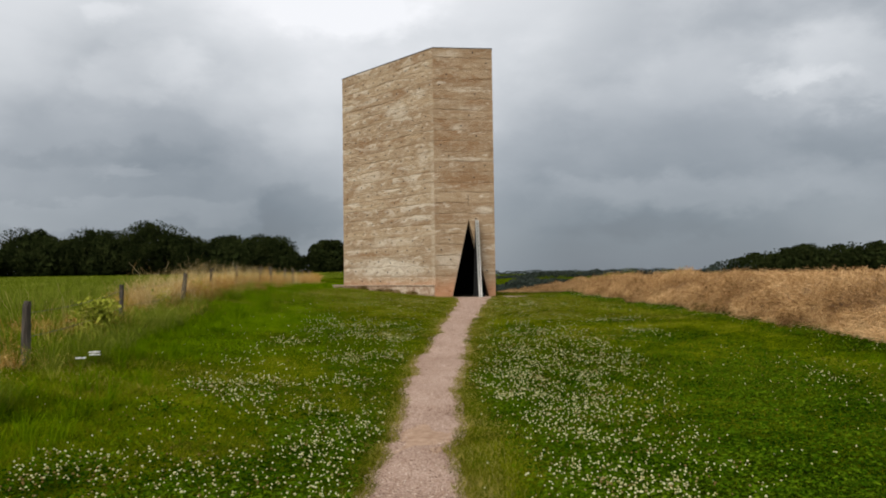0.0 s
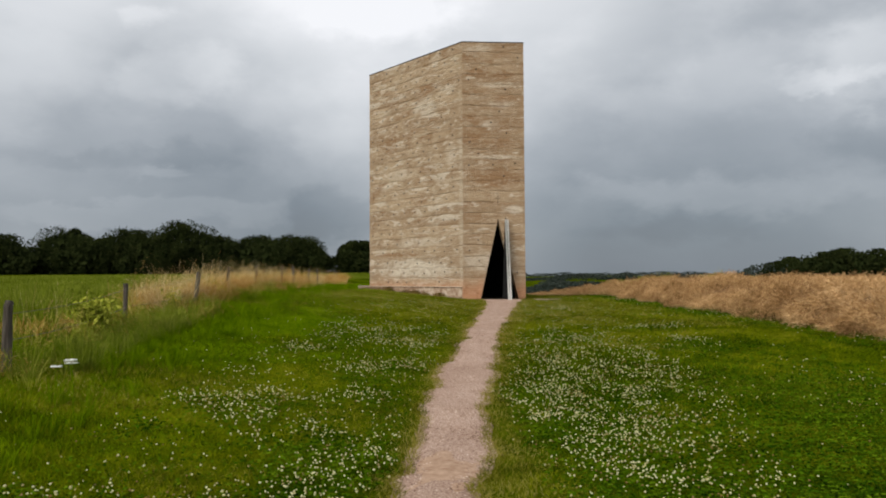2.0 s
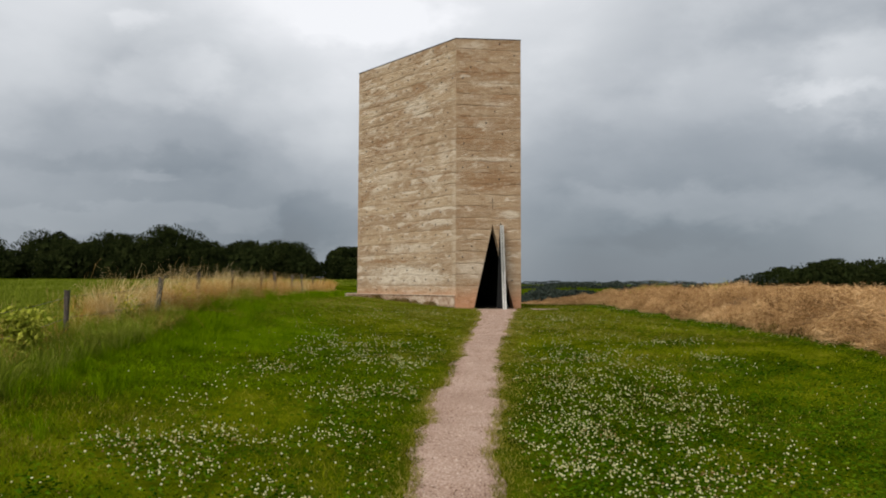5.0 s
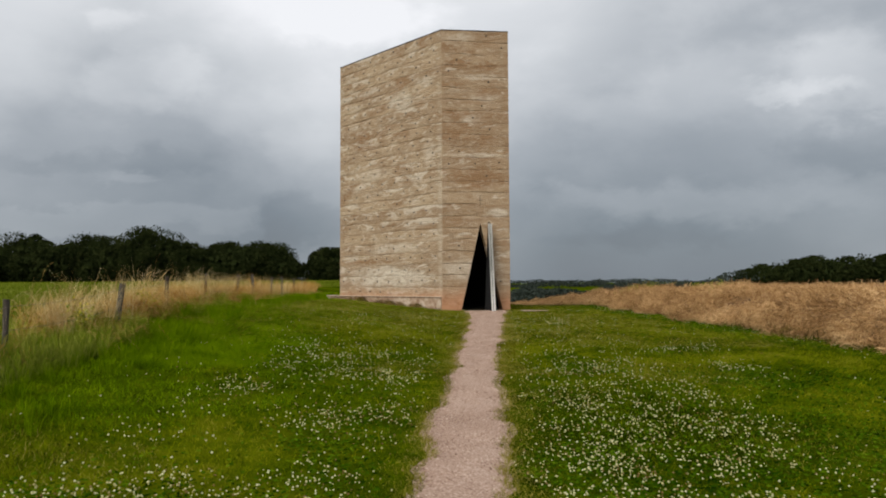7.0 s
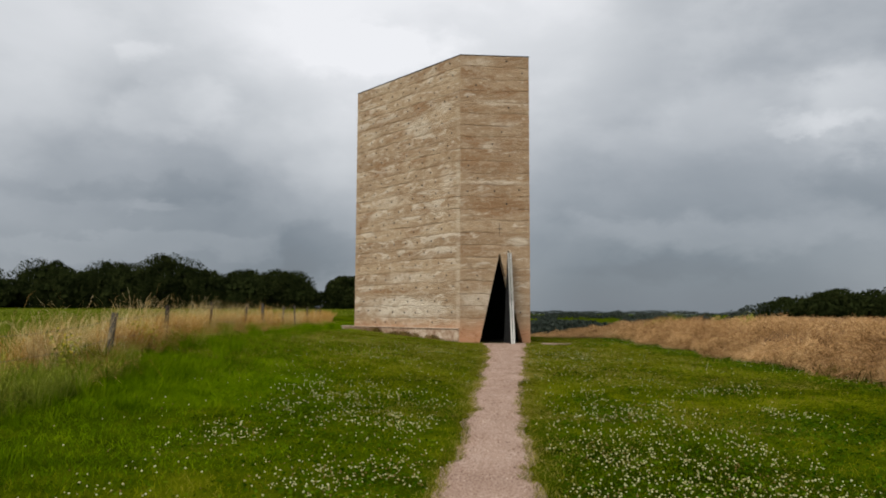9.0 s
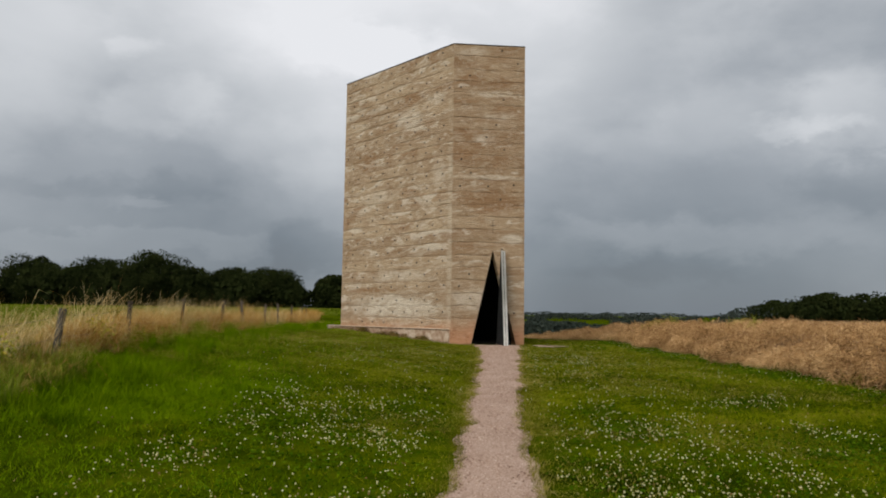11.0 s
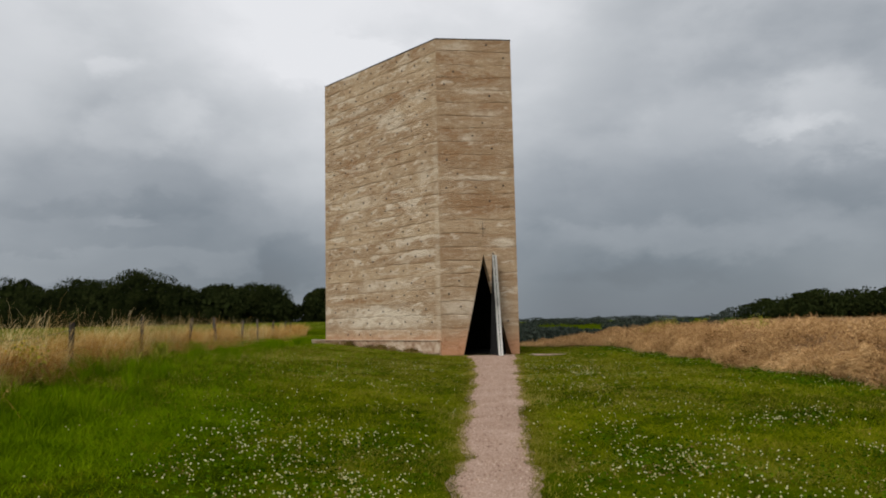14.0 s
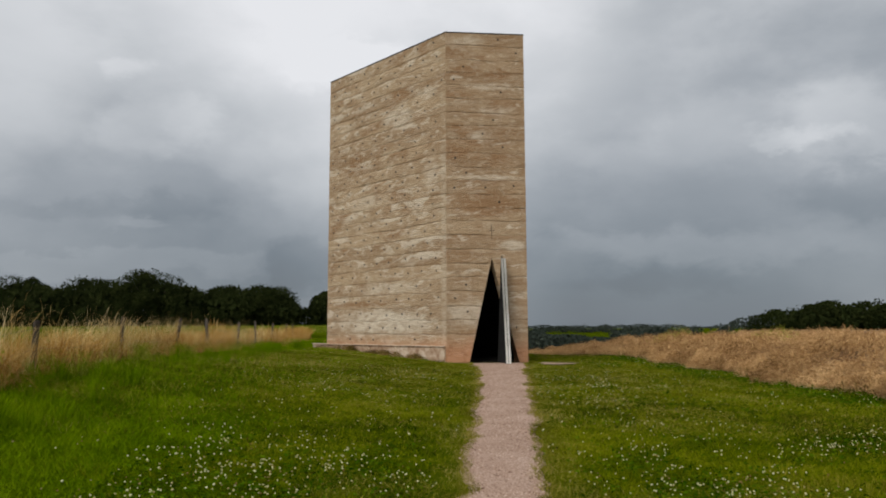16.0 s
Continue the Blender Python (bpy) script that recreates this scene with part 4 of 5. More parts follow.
# ---------------- rapeseed ----------------
def build_crop():
    # the closed mass of the stand, its colour darkened for shade among the stalks
    ys = np.concatenate([np.arange(-44, 40, 0.5), np.arange(40, 190, 5)])
    us = np.concatenate([[0.0, 0.05, 0.16, 0.35, 0.7], np.arange(1.1, 12, 0.5), np.geomspace(12.5, 170, 26)])
    Y, U = np.meshgrid(ys, us, indexing="ij")
    X = crop_x(Y) + 0.40 + U + 0.35 * (fbm(Y * 0.9, U * 0, 60) - 0.5)
    H = 0.70 * np.clip(U / 1.3, 0, 1) ** 0.75 + 0.36 * (fbm(X * 1.5, Y * 1.5, 61) - 0.5) * np.clip(U / 0.9, 0, 1)
    Z = ground_z(X, Y) + H * crop_rise(X, Y) - 0.05
    co = np.stack([X, Y, Z], -1).reshape(-1, 3)
    nu = len(us)
    j, i = np.meshgrid(np.arange(len(ys) - 1), np.arange(nu - 1), indexing="ij")
    a = (j * nu + i).ravel()
    bed = new("rapeseed_stand", mesh_from("rapeseed_stand", co, np.stack([a, a + 1, a + nu + 1, a + nu], 1), M_RAPE_SHADE, True))
    tagged(bed, "dense dry brown mass of ripe rapeseed filling the field, coloured dark for the shade between stalks", "crop", kind="stuff")
    # stalks and pods: short bent pieces lying every way
    def tangle(n, u_lo, u_hi, power, y0, y1, ln, wid, low):
        y = y0 + (y1 - y0) * RNG.random(n)
        u = u_lo + (u_hi - u_lo) * RNG.random(n) ** power
        clump = 0.5 + 1.3 * (fbm(y * 0.95, u * 1.3 + 40, 62) - 0.5)
        x = crop_x(y) + u + 1.3 * (fbm(y * 1.05, y * 0, 64) - 0.5)
        face = np.clip((u + 0.25) / 1.9, 0.0, 1.0) ** 0.7
        top = (0.20 + 0.78 * face) + 0.62 * (clump - 0.5) - 0.05 + 0.14 * (fbm(x * 0.5, y * 0.5, 63) - 0.5)
        z = ground_z(x, y) + crop_rise(x, y) * top * (low + (1 - low) * RNG.random(n) ** 0.55)
        high = np.clip((u - 0.3) / 1.2, 0, 1)
        d = RNG.normal(size=(n, 3)) * (1, 1, 0.5)
        d[:, 2] = np.abs(d[:, 2]) * RNG.choice([1, 1, 1, -1], n)
        d[:, 2] += high * RNG.uniform(0, 1.6, n)
        turn = 6.28 * fbm(y * 0.75, u * 0.9 + 11, 67)
        d += 0.7 * np.stack([np.cos(turn), np.sin(turn), 0.6 * np.sin(3 * turn)], 1)
        d /= np.linalg.norm(d, axis=1)[:, None]
        l = ln * RNG.uniform(0.5, 1.5, n)
        side = np.cross(d, RNG.normal(size=(n, 3)))
        side *= (wid * RNG.uniform(0.5, 1.4, n) / np.linalg.norm(side, axis=1))[:, None]
        p = np.stack([x, y, z], 1)
        m = p + d * (l * 0.5)[:, None]
        e = p + d * l[:, None] - np.stack([0 * l, 0 * l, 0.25 * l], 1)
        co = np.stack([p - side, p + side, m - side, m + side, e], 1).reshape(-1, 3)
        b = np.arange(n)[:, None] * 5
        ob = new("rapeseed_stalks", mesh_from("rapeseed_stalks", co, np.concatenate([b + (0, 1, 3), b + (0, 3, 2), b + (2, 3, 4)], 0), M_RAPE))
        tagged(ob, "tangled dry stalks and pods of ripe rapeseed", "crop", kind="stuff")
    tangle(12000, -0.25, 3.0, 1.2, -44, -28, 0.18, 0.010, 0.05)
    tangle(115000, -0.25, 2.4, 1.25, -28, 2, 0.15, 0.0044, 0.05)
    tangle(42000, -0.2, 2.4, 1.1, 2, 36, 0.17, 0.007, 0.1)
    tangle(42000, 1.4, 12, 1.0, -28, 32, 0.16, 0.007, 0.65)
    tangle(16000, 9, 70, 1.0, -25, 130, 0.34, 0.022, 0.75)
    # upright stalks along the open side of the stand
    n = 3200
    y = RNG.uniform(-27, 20, n)
    x = crop_x(y) + 1.3 * (fbm(y * 1.05, y * 0, 64) - 0.5) - 0.28 + 0.6 * RNG.random(n) ** 1.3
    ob = strands("rapeseed_stalks", x, y, ground_z(x, y), RNG.uniform(0.25, 0.85, n) * (0.6 + 0.7 * fbm(x * 1.5, y * 1.5, 66)) * crop_rise(x, y), np.full(n, 0.006), 1.5, M_RAPE, segs=2, droop=0.35)
    tagged(ob, "dry stalks leaning out along the open side of the crop", "crop", kind="stuff")
    # greener plants that still ripen
    for px, py, up in ((11.6, 0.6, 1.0), (9.7, 6.0, 0.72), (14.0, 19.7, 1.7), (12.6, 16.0, 1.3)):
        n = 240
        x, y = px + RNG.normal(0, 0.45, n), py + RNG.normal(0, 0.7, n)
        ob = strands("unripe_rapeseed", x, y, ground_z(x, y) + 0.6, up * RNG.uniform(0.4, 1.0, n) * np.exp(-((x - px) ** 2 + (y - py) ** 2) * 0.5), np.full(n, 0.012), 0.5, M_BUSH, segs=2, droop=0.1)
        tagged(ob, "yellow-green unripe rapeseed plants among the dry crop", "crop", kind="stuff")
    # dark weeds and broken plants at the foot of the stand
    for px, py, n in ((7.9, -14.9, 110), (8.15, -16.0, 90), (7.75, -12.4, 40), (7.6, 6.4, 90), (7.65, -7.5, 40), (8.0, -1.0, 130)):
        x, y = px + RNG.normal(0, 0.22, n), py + RNG.normal(0, 0.45, n)
        ob = strands("crop_weeds", x, y, ground_z(x, y), RNG.uniform(0.12, 0.42, n), np.full(n, 0.020), 1.6, M_DOCK, segs=2, droop=0.3)
        tagged(ob, "dark olive-brown weeds at the foot of the rapeseed", "weed", kind="stuff")
    # single plants that stand above the rest
    n = 1800
    y = RNG.uniform(-28, 60, n)
    u = 0.4 + 18 * RNG.random(n) ** 1.6
    x = crop_x(y) + u
    ob = strands("rapeseed_tops", x, y, ground_z(x, y) + 0.62 * crop_rise(x, y), RNG.uniform(0.25, 0.60, n) * crop_rise(x, y), np.full(n, 0.010), 0.5, M_RAPE, segs=2, droop=0.1)
    tagged(ob, "single dry rapeseed tops above the stand", "crop", kind="stuff")


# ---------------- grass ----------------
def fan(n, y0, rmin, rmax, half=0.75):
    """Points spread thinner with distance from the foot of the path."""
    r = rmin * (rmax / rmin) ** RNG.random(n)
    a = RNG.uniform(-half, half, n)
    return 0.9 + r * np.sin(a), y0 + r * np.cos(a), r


def clover_mask(x, y, reach=4.1):
    wob = 0.5 * (fbm(y * 0.5, y * 0, 80) - 0.5)
    def bell(v, lo, hi, soft):
        return np.clip((v - lo) / soft, 0, 1) * np.clip((hi - v) / soft, 0, 1)
    right = bell(x + wob + np.clip((-25 - y) * 0.25, 0, 0.9), 1.42 + np.clip((-25 - y) * 0.25, 0, 0.9), reach, 0.5) * np.clip((-19 - y) / 6, 0.04, 1)
    left = 0.75 * bell(x + wob, -2.2, 0.5, 0.4) * np.clip((-17 - y) / 6, 0.04, 1)
    far = 0.26 * (x > 2.2) * np.clip((fbm(x * 0.3, y * 0.3, 82) - 0.48) * 8, 0, 1)
    edge = 0.62 * bell(crop_x(y) - x + wob, -0.1, 1.5, 0.4) * np.clip((y + 30) / 5, 0, 1)
    patch = np.clip((fbm(x * 0.8, y * 0.8, 81) - 0.40) * 5, 0, 1)
    return np.clip(right * (0.55 + 0.6 * patch) + left * (0.08 + 0.8 * patch) + far * patch + edge * (0.4 + 0.6 * patch), 0, 1)


def lawn_ok(x, y, margin=0.0):
    lo, hi = path_edges(y)
    rag = 0.04 * (fbm(y * 2.2, np.sign(x - 1) * 5.0, 83) - 0.5) * 2
    ok = (x < lo + rag - margin) | (x > hi - rag + margin) | (y > 0.3)
    bare = ((x - 3.75) / 0.6) ** 2 + ((y + 0.8) / 0.6) ** 2 < 1
    return ok & ~bare & ~in_tower(x, y, 0.05) & (x > fence_x(y) - 0.6) & (x < crop_x(y) + 0.35)


def build_grass():
    xs, ys, rs = [], [], []
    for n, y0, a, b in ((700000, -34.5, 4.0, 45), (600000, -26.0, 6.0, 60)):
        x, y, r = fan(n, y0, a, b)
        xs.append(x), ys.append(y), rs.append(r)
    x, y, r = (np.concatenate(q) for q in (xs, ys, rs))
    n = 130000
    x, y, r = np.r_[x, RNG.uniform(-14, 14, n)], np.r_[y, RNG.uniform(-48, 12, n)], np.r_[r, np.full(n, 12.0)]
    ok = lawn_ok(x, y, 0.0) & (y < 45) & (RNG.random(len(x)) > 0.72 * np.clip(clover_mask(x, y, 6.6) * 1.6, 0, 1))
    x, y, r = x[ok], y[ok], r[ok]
    lush = np.clip((fbm(x * 0.4, y * 0.4, 84) - 0.42) * 5 + np.clip((-1.3 - x) / 1.4, -1.6, 1.6), 0, 1) * (x < 1)
    lush = np.maximum(lush, np.clip((fbm(x * 0.3, y * 0.3, 85) - 0.55) * 6, 0, 0.7) * (x > 3.5))
    # fewer bright blades nearby: the lawn's lighter look at grazing view, put into colour
    lush = lush * np.clip((y + 31) / 8, 0.35, 1)
    is_lush = RNG.random(len(x)) < lush
    h = RNG.uniform(0.030, 0.075, len(x)) * (0.35 + 1.3 * fbm(x * 2.3, y * 2.3, 86))
    tall = np.clip((-1.6 - x) / 2.6, 0, 1) * np.clip((2 - y) / 8, 0.25, 1)
    h = h * (1 + 1.5 * tall * RNG.random(len(x)))
    w = (0.0028 + 0.00034 * r) * RNG.uniform(0.7, 1.4, len(x))
    lo, hi = path_edges(y)
    near = np.where(x > 1, x - hi - 0.42 * (0.6 + 0.8 * fbm(y * 0.9, y * 0, 97)), lo - x - 0.22)
    worn = (near < RNG.normal(0, 0.10, len(x))) & (y < 0.3)
    worn |= (RNG.random(len(x)) < np.clip((fbm(x * 0.5, y * 0.5, 98) - 0.56) * 5, 0, 0.6))
    # more worn grass towards the tower, yellower and also painting the far lawn's brightness
    worn |= RNG.random(len(x)) < np.clip((y + 19) / 12, 0, 0.75) * np.clip((8 - np.abs(x - 1)) / 3, 0, 1)
    is_lush &= ~worn
    h = np.where(worn, h * 0.8, h)
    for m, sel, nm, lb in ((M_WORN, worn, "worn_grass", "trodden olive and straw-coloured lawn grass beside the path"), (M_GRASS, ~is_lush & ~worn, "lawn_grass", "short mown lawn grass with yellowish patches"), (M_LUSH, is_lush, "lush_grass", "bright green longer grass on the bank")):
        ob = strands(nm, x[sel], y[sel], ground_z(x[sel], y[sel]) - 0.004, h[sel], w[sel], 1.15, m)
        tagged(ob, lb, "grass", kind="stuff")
    # blades that hang over the path's edges
    n = 36000
    y = -32 + 32 * RNG.random(n) ** 1.4
    lo, hi = path_edges(y)
    left = RNG.random(n) < 0.5
    off = np.abs(RNG.normal(0, 0.07, n)) - 0.03 - 0.05 * fbm(y * 3, left * 7.0, 99)
    x = np.where(left, lo - off, hi + off)
    ob = strands("path_edge_grass", x, y, ground_z(x, y), RNG.uniform(0.03, 0.085, n), RNG.uniform(0.004, 0.008, n), 1.2, M_WORN)
    tagged(ob, "ragged grass hanging over the edges of the path", "grass", kind="stuff")
    # clover: leaves and white heads
    xs, ys, rs = [], [], []
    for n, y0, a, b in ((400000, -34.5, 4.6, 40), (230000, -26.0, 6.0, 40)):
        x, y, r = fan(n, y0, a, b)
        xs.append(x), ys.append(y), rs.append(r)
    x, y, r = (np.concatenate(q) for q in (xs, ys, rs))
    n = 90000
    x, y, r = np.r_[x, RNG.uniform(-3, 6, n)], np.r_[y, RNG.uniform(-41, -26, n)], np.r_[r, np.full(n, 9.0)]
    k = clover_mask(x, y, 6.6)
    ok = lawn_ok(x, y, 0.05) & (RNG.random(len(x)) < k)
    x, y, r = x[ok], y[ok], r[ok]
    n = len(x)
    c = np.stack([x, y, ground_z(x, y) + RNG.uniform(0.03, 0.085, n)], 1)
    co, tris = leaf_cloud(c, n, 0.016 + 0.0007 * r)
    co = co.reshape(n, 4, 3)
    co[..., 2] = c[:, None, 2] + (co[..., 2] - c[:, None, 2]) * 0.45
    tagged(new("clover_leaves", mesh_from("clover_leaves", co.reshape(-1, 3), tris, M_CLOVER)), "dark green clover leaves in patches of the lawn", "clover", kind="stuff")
    x = np.r_[RNG.uniform(-3.2, 6.0, 520000), RNG.uniform(-6, 9.5, 130000)]
    y = np.r_[RNG.uniform(-36, -6, 520000), RNG.uniform(-44, 2, 130000)]
    k = clover_mask(x, y)
    gate = np.clip((fbm(x * 2.4, y * 2.4, 87) - 0.28) * 3.0, 0, 1)
    ok = lawn_ok(x, y, 0.06) & (RNG.random(len(x)) < 0.26 * k * gate + 0.002)
    x, y = x[ok], y[ok]
    c = np.stack([x, y, ground_z(x, y) + RNG.uniform(0.07, 0.125, len(x))], 1)
    fl = blobs("clover_flowers", c, RNG.uniform(0.0068, 0.0125, len(x)), M_FLOWER, 0.85)
    tagged(fl, "white clover heads scattered over the lawn, some fading brown", "clover", kind="stuff")


def tufts(name, label, cx, cy, each, h0, h1, wid, out, mat, plume=1.0):
    """Tufts of arching stalks that spread from one foot; plume: how far the stalk widens towards its head."""
    t = np.repeat(np.arange(len(cx)), each)
    n = len(t)
    big = RNG.uniform(0.7, 1.15, len(cx))[t]
    a = RNG.uniform(0, 2 * np.pi, n)
    wind = RNG.uniform(-0.35, 0.8, len(cx))[t]
    q = np.abs(RNG.normal(0, 0.055, n)) * big
    x, y = cx[t] + q * np.cos(a), cy[t] + q * np.sin(a)
    h = RNG.uniform(h0, h1, n) * big
    o = out * h * RNG.uniform(0.15, 1.0, n) ** 1.2
    dx, dy = np.cos(a) * o + wind * h * 0.4, np.sin(a) * o
    z = ground_z(x, y) - 0.01
    drop = o * RNG.uniform(0.2, 0.75, n)
    yaw = RNG.uniform(0, 2 * np.pi, n)
    side = np.stack([np.cos(yaw), np.sin(yaw), 0 * yaw], 1) * (wid * RNG.uniform(0.3, 0.75, n))[:, None]
    P = [np.stack([x + dx * f, y + dy * f, z + h * g - drop * k], 1) for f, g, k in ((0, 0, 0), (0.22, 0.5, 0), (0.58, 0.85, 0.2), (1.0, 1.0, 1.0))]
    co = np.stack([P[0] - side, P[0] + side, P[1] - side * 0.85, P[1] + side * 0.85, P[2] - side * plume, P[2] + side * plume, P[3]], 1).reshape(-1, 3)
    b = np.arange(n)[:, None] * 7
    tris = np.concatenate([b + k for k in ((0, 1, 3), (0, 3, 2), (2, 3, 5), (2, 5, 4), (4, 5, 6))], 0)
    return tagged(new(name, mesh_from(name, co, tris, mat)), label, "grass", kind="stuff")


def build_rough():
    """Tall dry grass along the fence, green grass at its foot, and the meadow beyond."""
    def feet(n, y0, y1, lo, hi, gate, seed):
        y = RNG.uniform(y0, y1, n)
        u = RNG.uniform(lo, hi, n)
        x = fence_x(y) + u + 0.25 * (fbm(y * 0.8, y * 0, 94) - 0.5)
        keep = fbm(x * 0.8, y * 0.8, seed) > gate
        return x[keep], y[keep]
    dry, low, green = "tall arching tufts of dry straw-coloured grass along the fence", "low matted dry grass along the fence", "long green grass tufts at the foot of the fence"
    tufts("dry_grass", dry, *feet(34, -28, -21, -0.9, 0.15, 0.48, 90), 26, 0.20, 0.52, 0.0034, 1.4, M_STRAW, 1.4)
    tufts("dry_grass", dry, *feet(280, -20, -3, -0.80, 0.14, 0.48, 90), 60, 0.28, 0.74, 0.0036, 1.25, M_STRAW, 1.3)
    tufts("bleached_grass", "pale bleached tufts of tall grass between the fence posts", *feet(190, -20, 8, -0.8, 0.0, 0.47, 88), 64, 0.42, 0.95, 0.0028, 1.1, M_SEED, 1.3)
    tufts("dry_grass", dry, *feet(230, -3, 36, -0.9, 0.35, 0.47, 90), 46, 0.45, 1.05, 0.007, 0.8, M_STRAW, 1.3)
    tufts("matted_grass", low, *feet(110, -28, -21, -0.7, 0.45, 0.42, 91), 40, 0.08, 0.32, 0.0036, 2.0, M_STRAW)
    tufts("matted_grass", low, *feet(380, -21, 20, -0.6, 0.75, 0.40, 91), 50, 0.12, 0.40, 0.0038, 2.1, M_MAT)
    tufts("verge_grass", green, *feet(950, -30, 14, -1.1, 1.8, 0.36, 93), 44, 0.12, 0.36, 0.0036, 0.75, M_LUSH)
    tufts("verge_grass", green, *feet(340, -29, -19, -0.2, 0.9, 0.30, 93), 40, 0.16, 0.42, 0.0034, 1.0, M_FIELD)
    tufts("yellowing_grass", "yellowing grass tufts mixed into the fence line", *feet(280, -28, 14, -0.9, 0.7, 0.40, 96), 36, 0.18, 0.48, 0.0034, 1.3, M_BUSH)
    tufts("seed_grass", "few tall seeding stalks above the fence", *feet(45, -27, -20, -0.9, 0.1, 0.47, 90), 4, 0.55, 0.95, 0.0012, 0.7, M_SEED, 2.2)
    tufts("seed_grass", "tall feathery seeding stalks above the fence posts", *feet(190, -20, 14, -0.9, 0.3, 0.47, 90), 10, 0.65, 1.20, 0.0015, 0.7, M_SEED, 2.2)
    # meadow beyond the fence
    n = 120000
    r = 9 * (170 / 9) ** RNG.random(n)
    a = RNG.uniform(-0.75, 0.02, n)
    x, y = 1 + r * np.sin(a), -32 + r * np.cos(a)
    ok = (x < fence_x(y) - 0.4) & ~in_tower(x, y, 0.3)
    x, y, r = x[ok], y[ok], r[ok]
    ob = strands("field_grass", x, y, ground_z(x, y) - 0.01, RNG.uniform(0.12, 0.36, len(x)) * (0.7 + 0.6 * fbm(x * 0.3, y * 0.3, 92)), 0.006 + 0.0007 * r, 0.6, M_FIELD)
    tagged(ob, "long green grass of the pasture beyond the fence", "grass", kind="stuff")


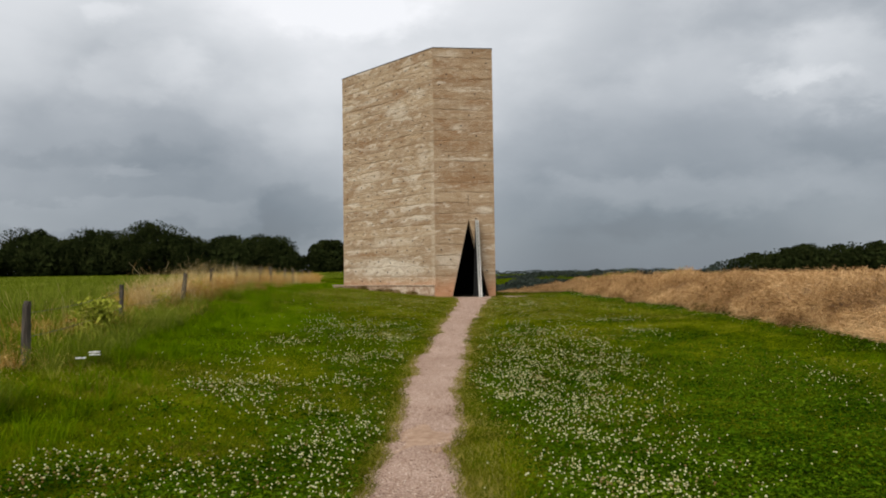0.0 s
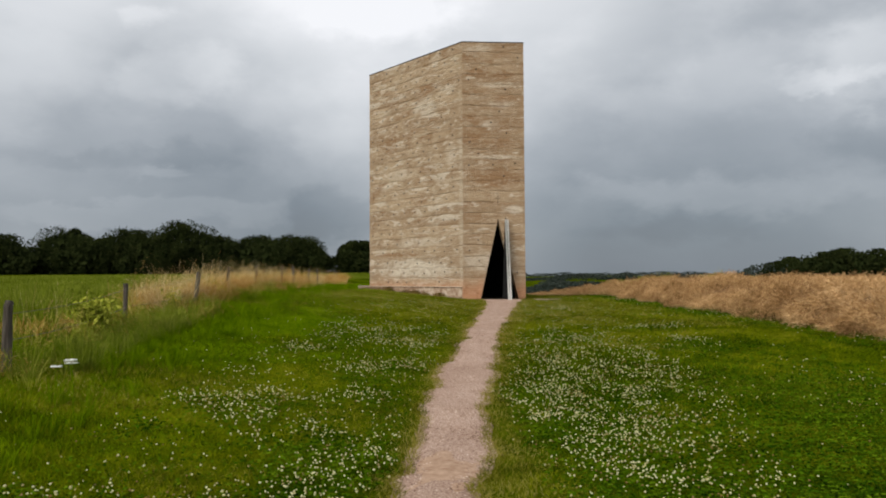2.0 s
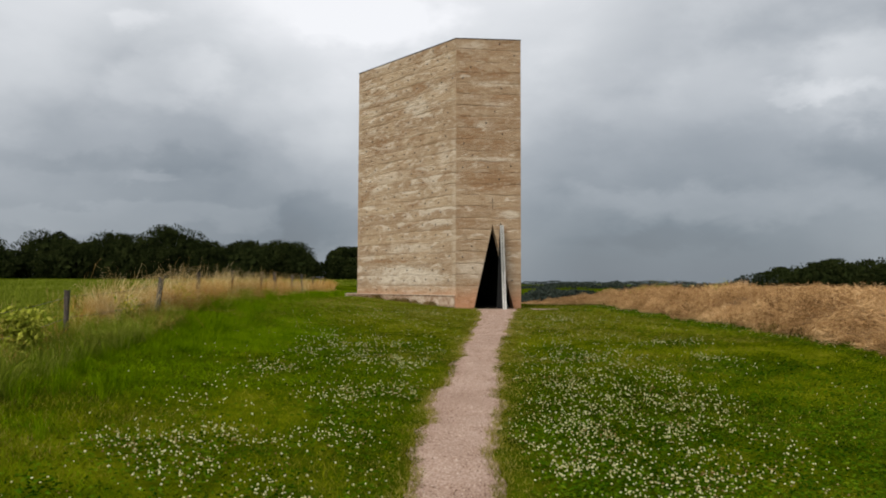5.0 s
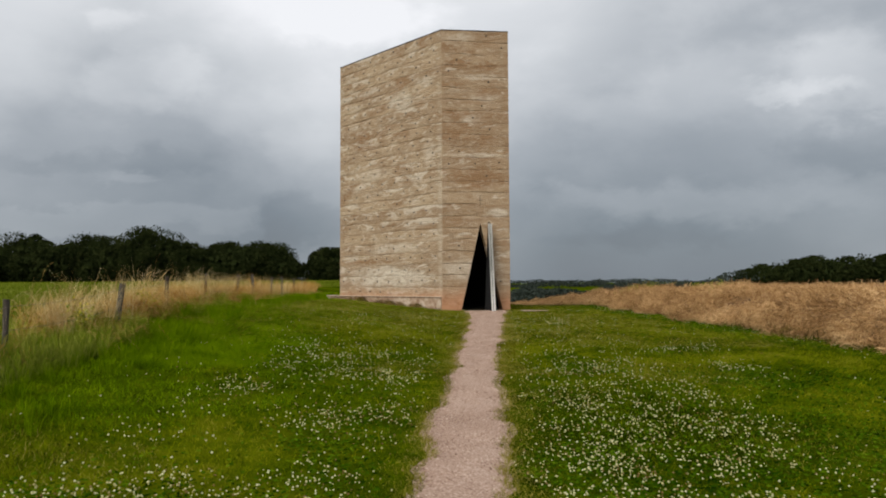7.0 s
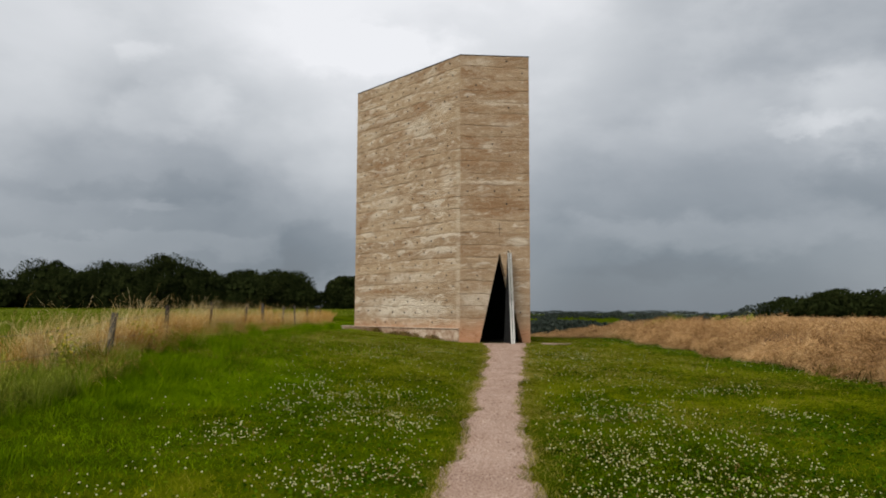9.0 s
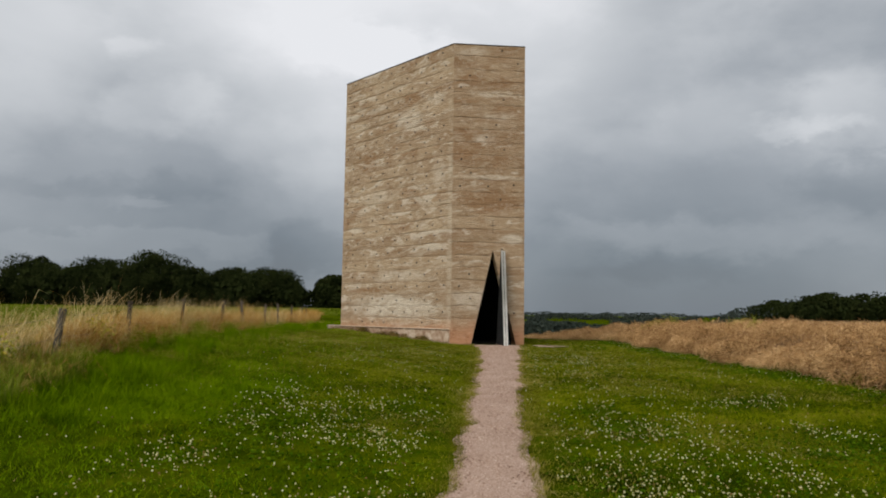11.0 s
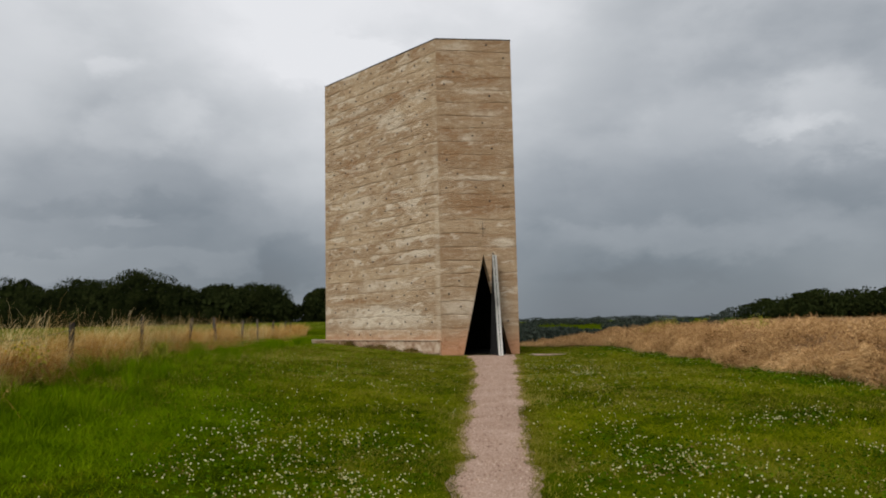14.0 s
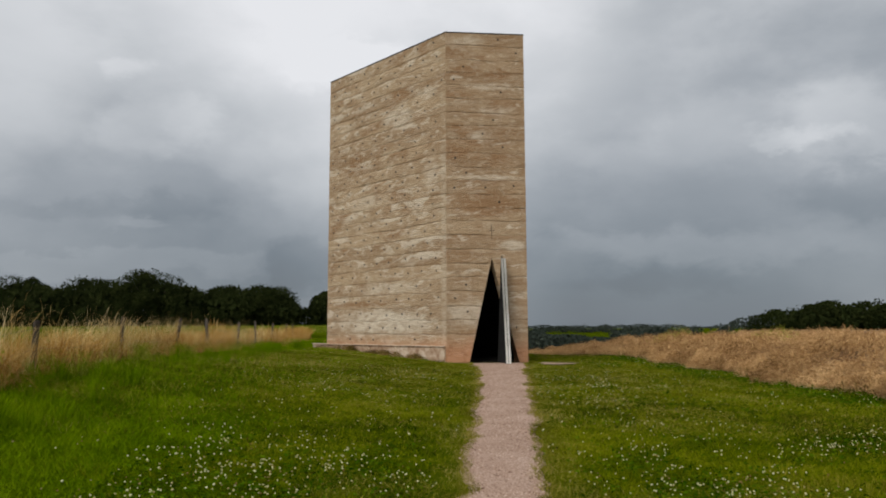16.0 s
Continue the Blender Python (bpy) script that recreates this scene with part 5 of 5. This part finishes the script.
def build_weeds():
    # leafy weed in the fence line
    def weed(x, y, h, w, label, n, size, flowers=0):
        z = float(ground_z(x, y))
        top = thing("weed_bush", x, y, z, label, "weed")
        rnd = random.Random(int(x * 100))
        stems = []
        for i in range(7):
            a = rnd.uniform(0, 6.28)
            e = (math.cos(a) * w * rnd.uniform(0.2, 0.9), math.sin(a) * w * rnd.uniform(0.2, 0.9), h * rnd.uniform(0.7, 1.0))
            bm = bmesh.new()
            tube(bm, [(0, 0, -0.03), (e[0] * 0.4, e[1] * 0.4, e[2] * 0.55), e], [0.008, 0.006, 0.003], 5)
            part("stem", bm, M_BUSH, top)
            stems.append(e)
        st = np.array(stems)
        pick = RNG.integers(0, len(st), n)
        c = st[pick] * RNG.uniform(0.2, 1.0, (n, 1)) + RNG.normal(0, 0.085, (n, 3))
        c[:, 2] = np.abs(c[:, 2])
        co, tris = leaf_cloud(c, n, size)
        adopt(new("leaves", mesh_from("leaves", co, tris, M_BUSH)), top)
        if flowers:
            pick = RNG.integers(0, len(st), flowers)
            c = st[pick] + RNG.normal(0, 0.07, (flowers, 3))
            o = adopt(blobs("flowers", c, RNG.uniform(0.012, 0.02, flowers), M_YELLOW), top)
            tagged(o, "yellow flower heads", kind="stuff")
    weed(-4.55, -23.2, 0.60, 0.36, "leafy yellow-green weed bush in the fence line", 1700, 0.035)
    weed(-5.0, -19.6, 0.55, 0.3, "flowering yellow weed among the dry grass", 260, 0.03, 60)
    weed(-5.3, -16.9, 0.5, 0.3, "flowering yellow weed among the dry grass", 220, 0.03, 50)
    # white umbels standing in the long grass
    for i, (x, y, h, heads) in enumerate(((-2.62, -27.05, 0.50, 2), (-2.86, -26.95, 0.40, 1))):
        z = float(ground_z(x, y))
        top = thing("cow_parsley", x, y, z, "wild umbel plant with flat white flower heads in the grass", "wildflower", "umbels in the bank")
        rnd = random.Random(60 + i)
        for k in range(heads):
            e = (rnd.uniform(-0.11, 0.11), rnd.uniform(-0.07, 0.07), h - 0.03 * k)
            bm = bmesh.new()
            tube(bm, [(0, 0, -0.02), (e[0] * 0.3, e[1] * 0.3, h * 0.6), e], [0.005, 0.004, 0.003], 5)
            part("stem", bm, M_LUSH, top)
            n = 46
            a, q = RNG.uniform(0, 6.28, n), np.sqrt(RNG.random(n)) * 0.055
            c = np.stack([e[0] + q * np.cos(a), e[1] + q * np.sin(a), e[2] + 0.012 + RNG.uniform(-0.004, 0.004, n)], 1)
            adopt(blobs("flower_head", c, np.full(n, 0.009), M_WHITE, 0.6), top)
    # tufts at the foot of the tower
    (ax, ay), (bx, by) = FOOT[0], FOOT[4]
    ln = math.hypot(bx - ax, by - ay)
    n = 5200
    s = RNG.random(n) * (ln + 0.6)
    q = 0.10 + RNG.random(n) ** 2 * 0.3
    cl = fbm(s * 1.5, s * 0, 95)
    x = ax + (bx - ax) / ln * s - q * 0.706
    y = ay + (by - ay) / ln * s - q * 0.708
    keep = RNG.random(n) < np.clip((cl - 0.42) * 4, 0.06, 0.8)
    ob = strands("wall_tufts", x[keep], y[keep], ground_z(x[keep], y[keep]), RNG.uniform(0.06, 0.30, keep.sum()) * np.clip(2.0 * (cl[keep] - 0.2), 0.2, 1.0), np.full(keep.sum(), 0.012), 0.9, M_DOCK, segs=2)
    tagged(ob, "ragged olive-brown tufts growing along the plinth", "weeds", kind="stuff")
    # trodden earth showing through the gravel
    bm = bmesh.new()
    ring, mid = [], bm.verts.new((0.86, -27.9, float(ground_z(0.86, -27.9)) + 0.034))
    for k in range(26):
        a = 2 * math.pi * k / 26
        rr = 1 + 0.16 * math.sin(3 * a + 2) + 0.10 * math.sin(5 * a)
        px, py = 0.86 + 0.25 * rr * math.cos(a), -27.9 + 0.75 * rr * math.sin(a)
        ring.append(bm.verts.new((px, py, float(ground_z(px, py)) + 0.018)))
    for k in range(26):
        bm.faces.new((mid, ring[k], ring[(k + 1) % 26]))
    me = bpy.data.meshes.new("bare_earth")
    bm.to_mesh(me)
    bm.free()
    me.materials.append(M_EARTH)
    tagged(new("bare_earth", me), "trodden reddish earth showing through the gravel path", "ground", kind="structure")
    # bare patch beside the doorway
    bm = bmesh.new()
    ring = []
    for k in range(28):
        a = 2 * math.pi * k / 28
        rr = 1 + 0.18 * math.sin(3 * a + 1) + 0.1 * math.sin(7 * a)
        px, py = 3.75 + 0.62 * rr * math.cos(a), -0.8 + 0.62 * rr * math.sin(a)
        ring.append(bm.verts.new((px, py, float(ground_z(px, py)) + 0.03)))
    bm.faces.new(ring)
    me = bpy.data.meshes.new("bare_patch")
    bm.to_mesh(me)
    bm.free()
    me.materials.append(M_GRAVEL)
    tagged(new("bare_patch", me), "worn pinkish gravel patch in the grass beside the doorway", "ground", kind="structure")


build_ground()
build_path()
build_chapel()
build_ledge()
build_fence()
build_trees()
build_hedge()
build_far_woods()
build_crop()
build_grass()
build_rough()
build_weeds()
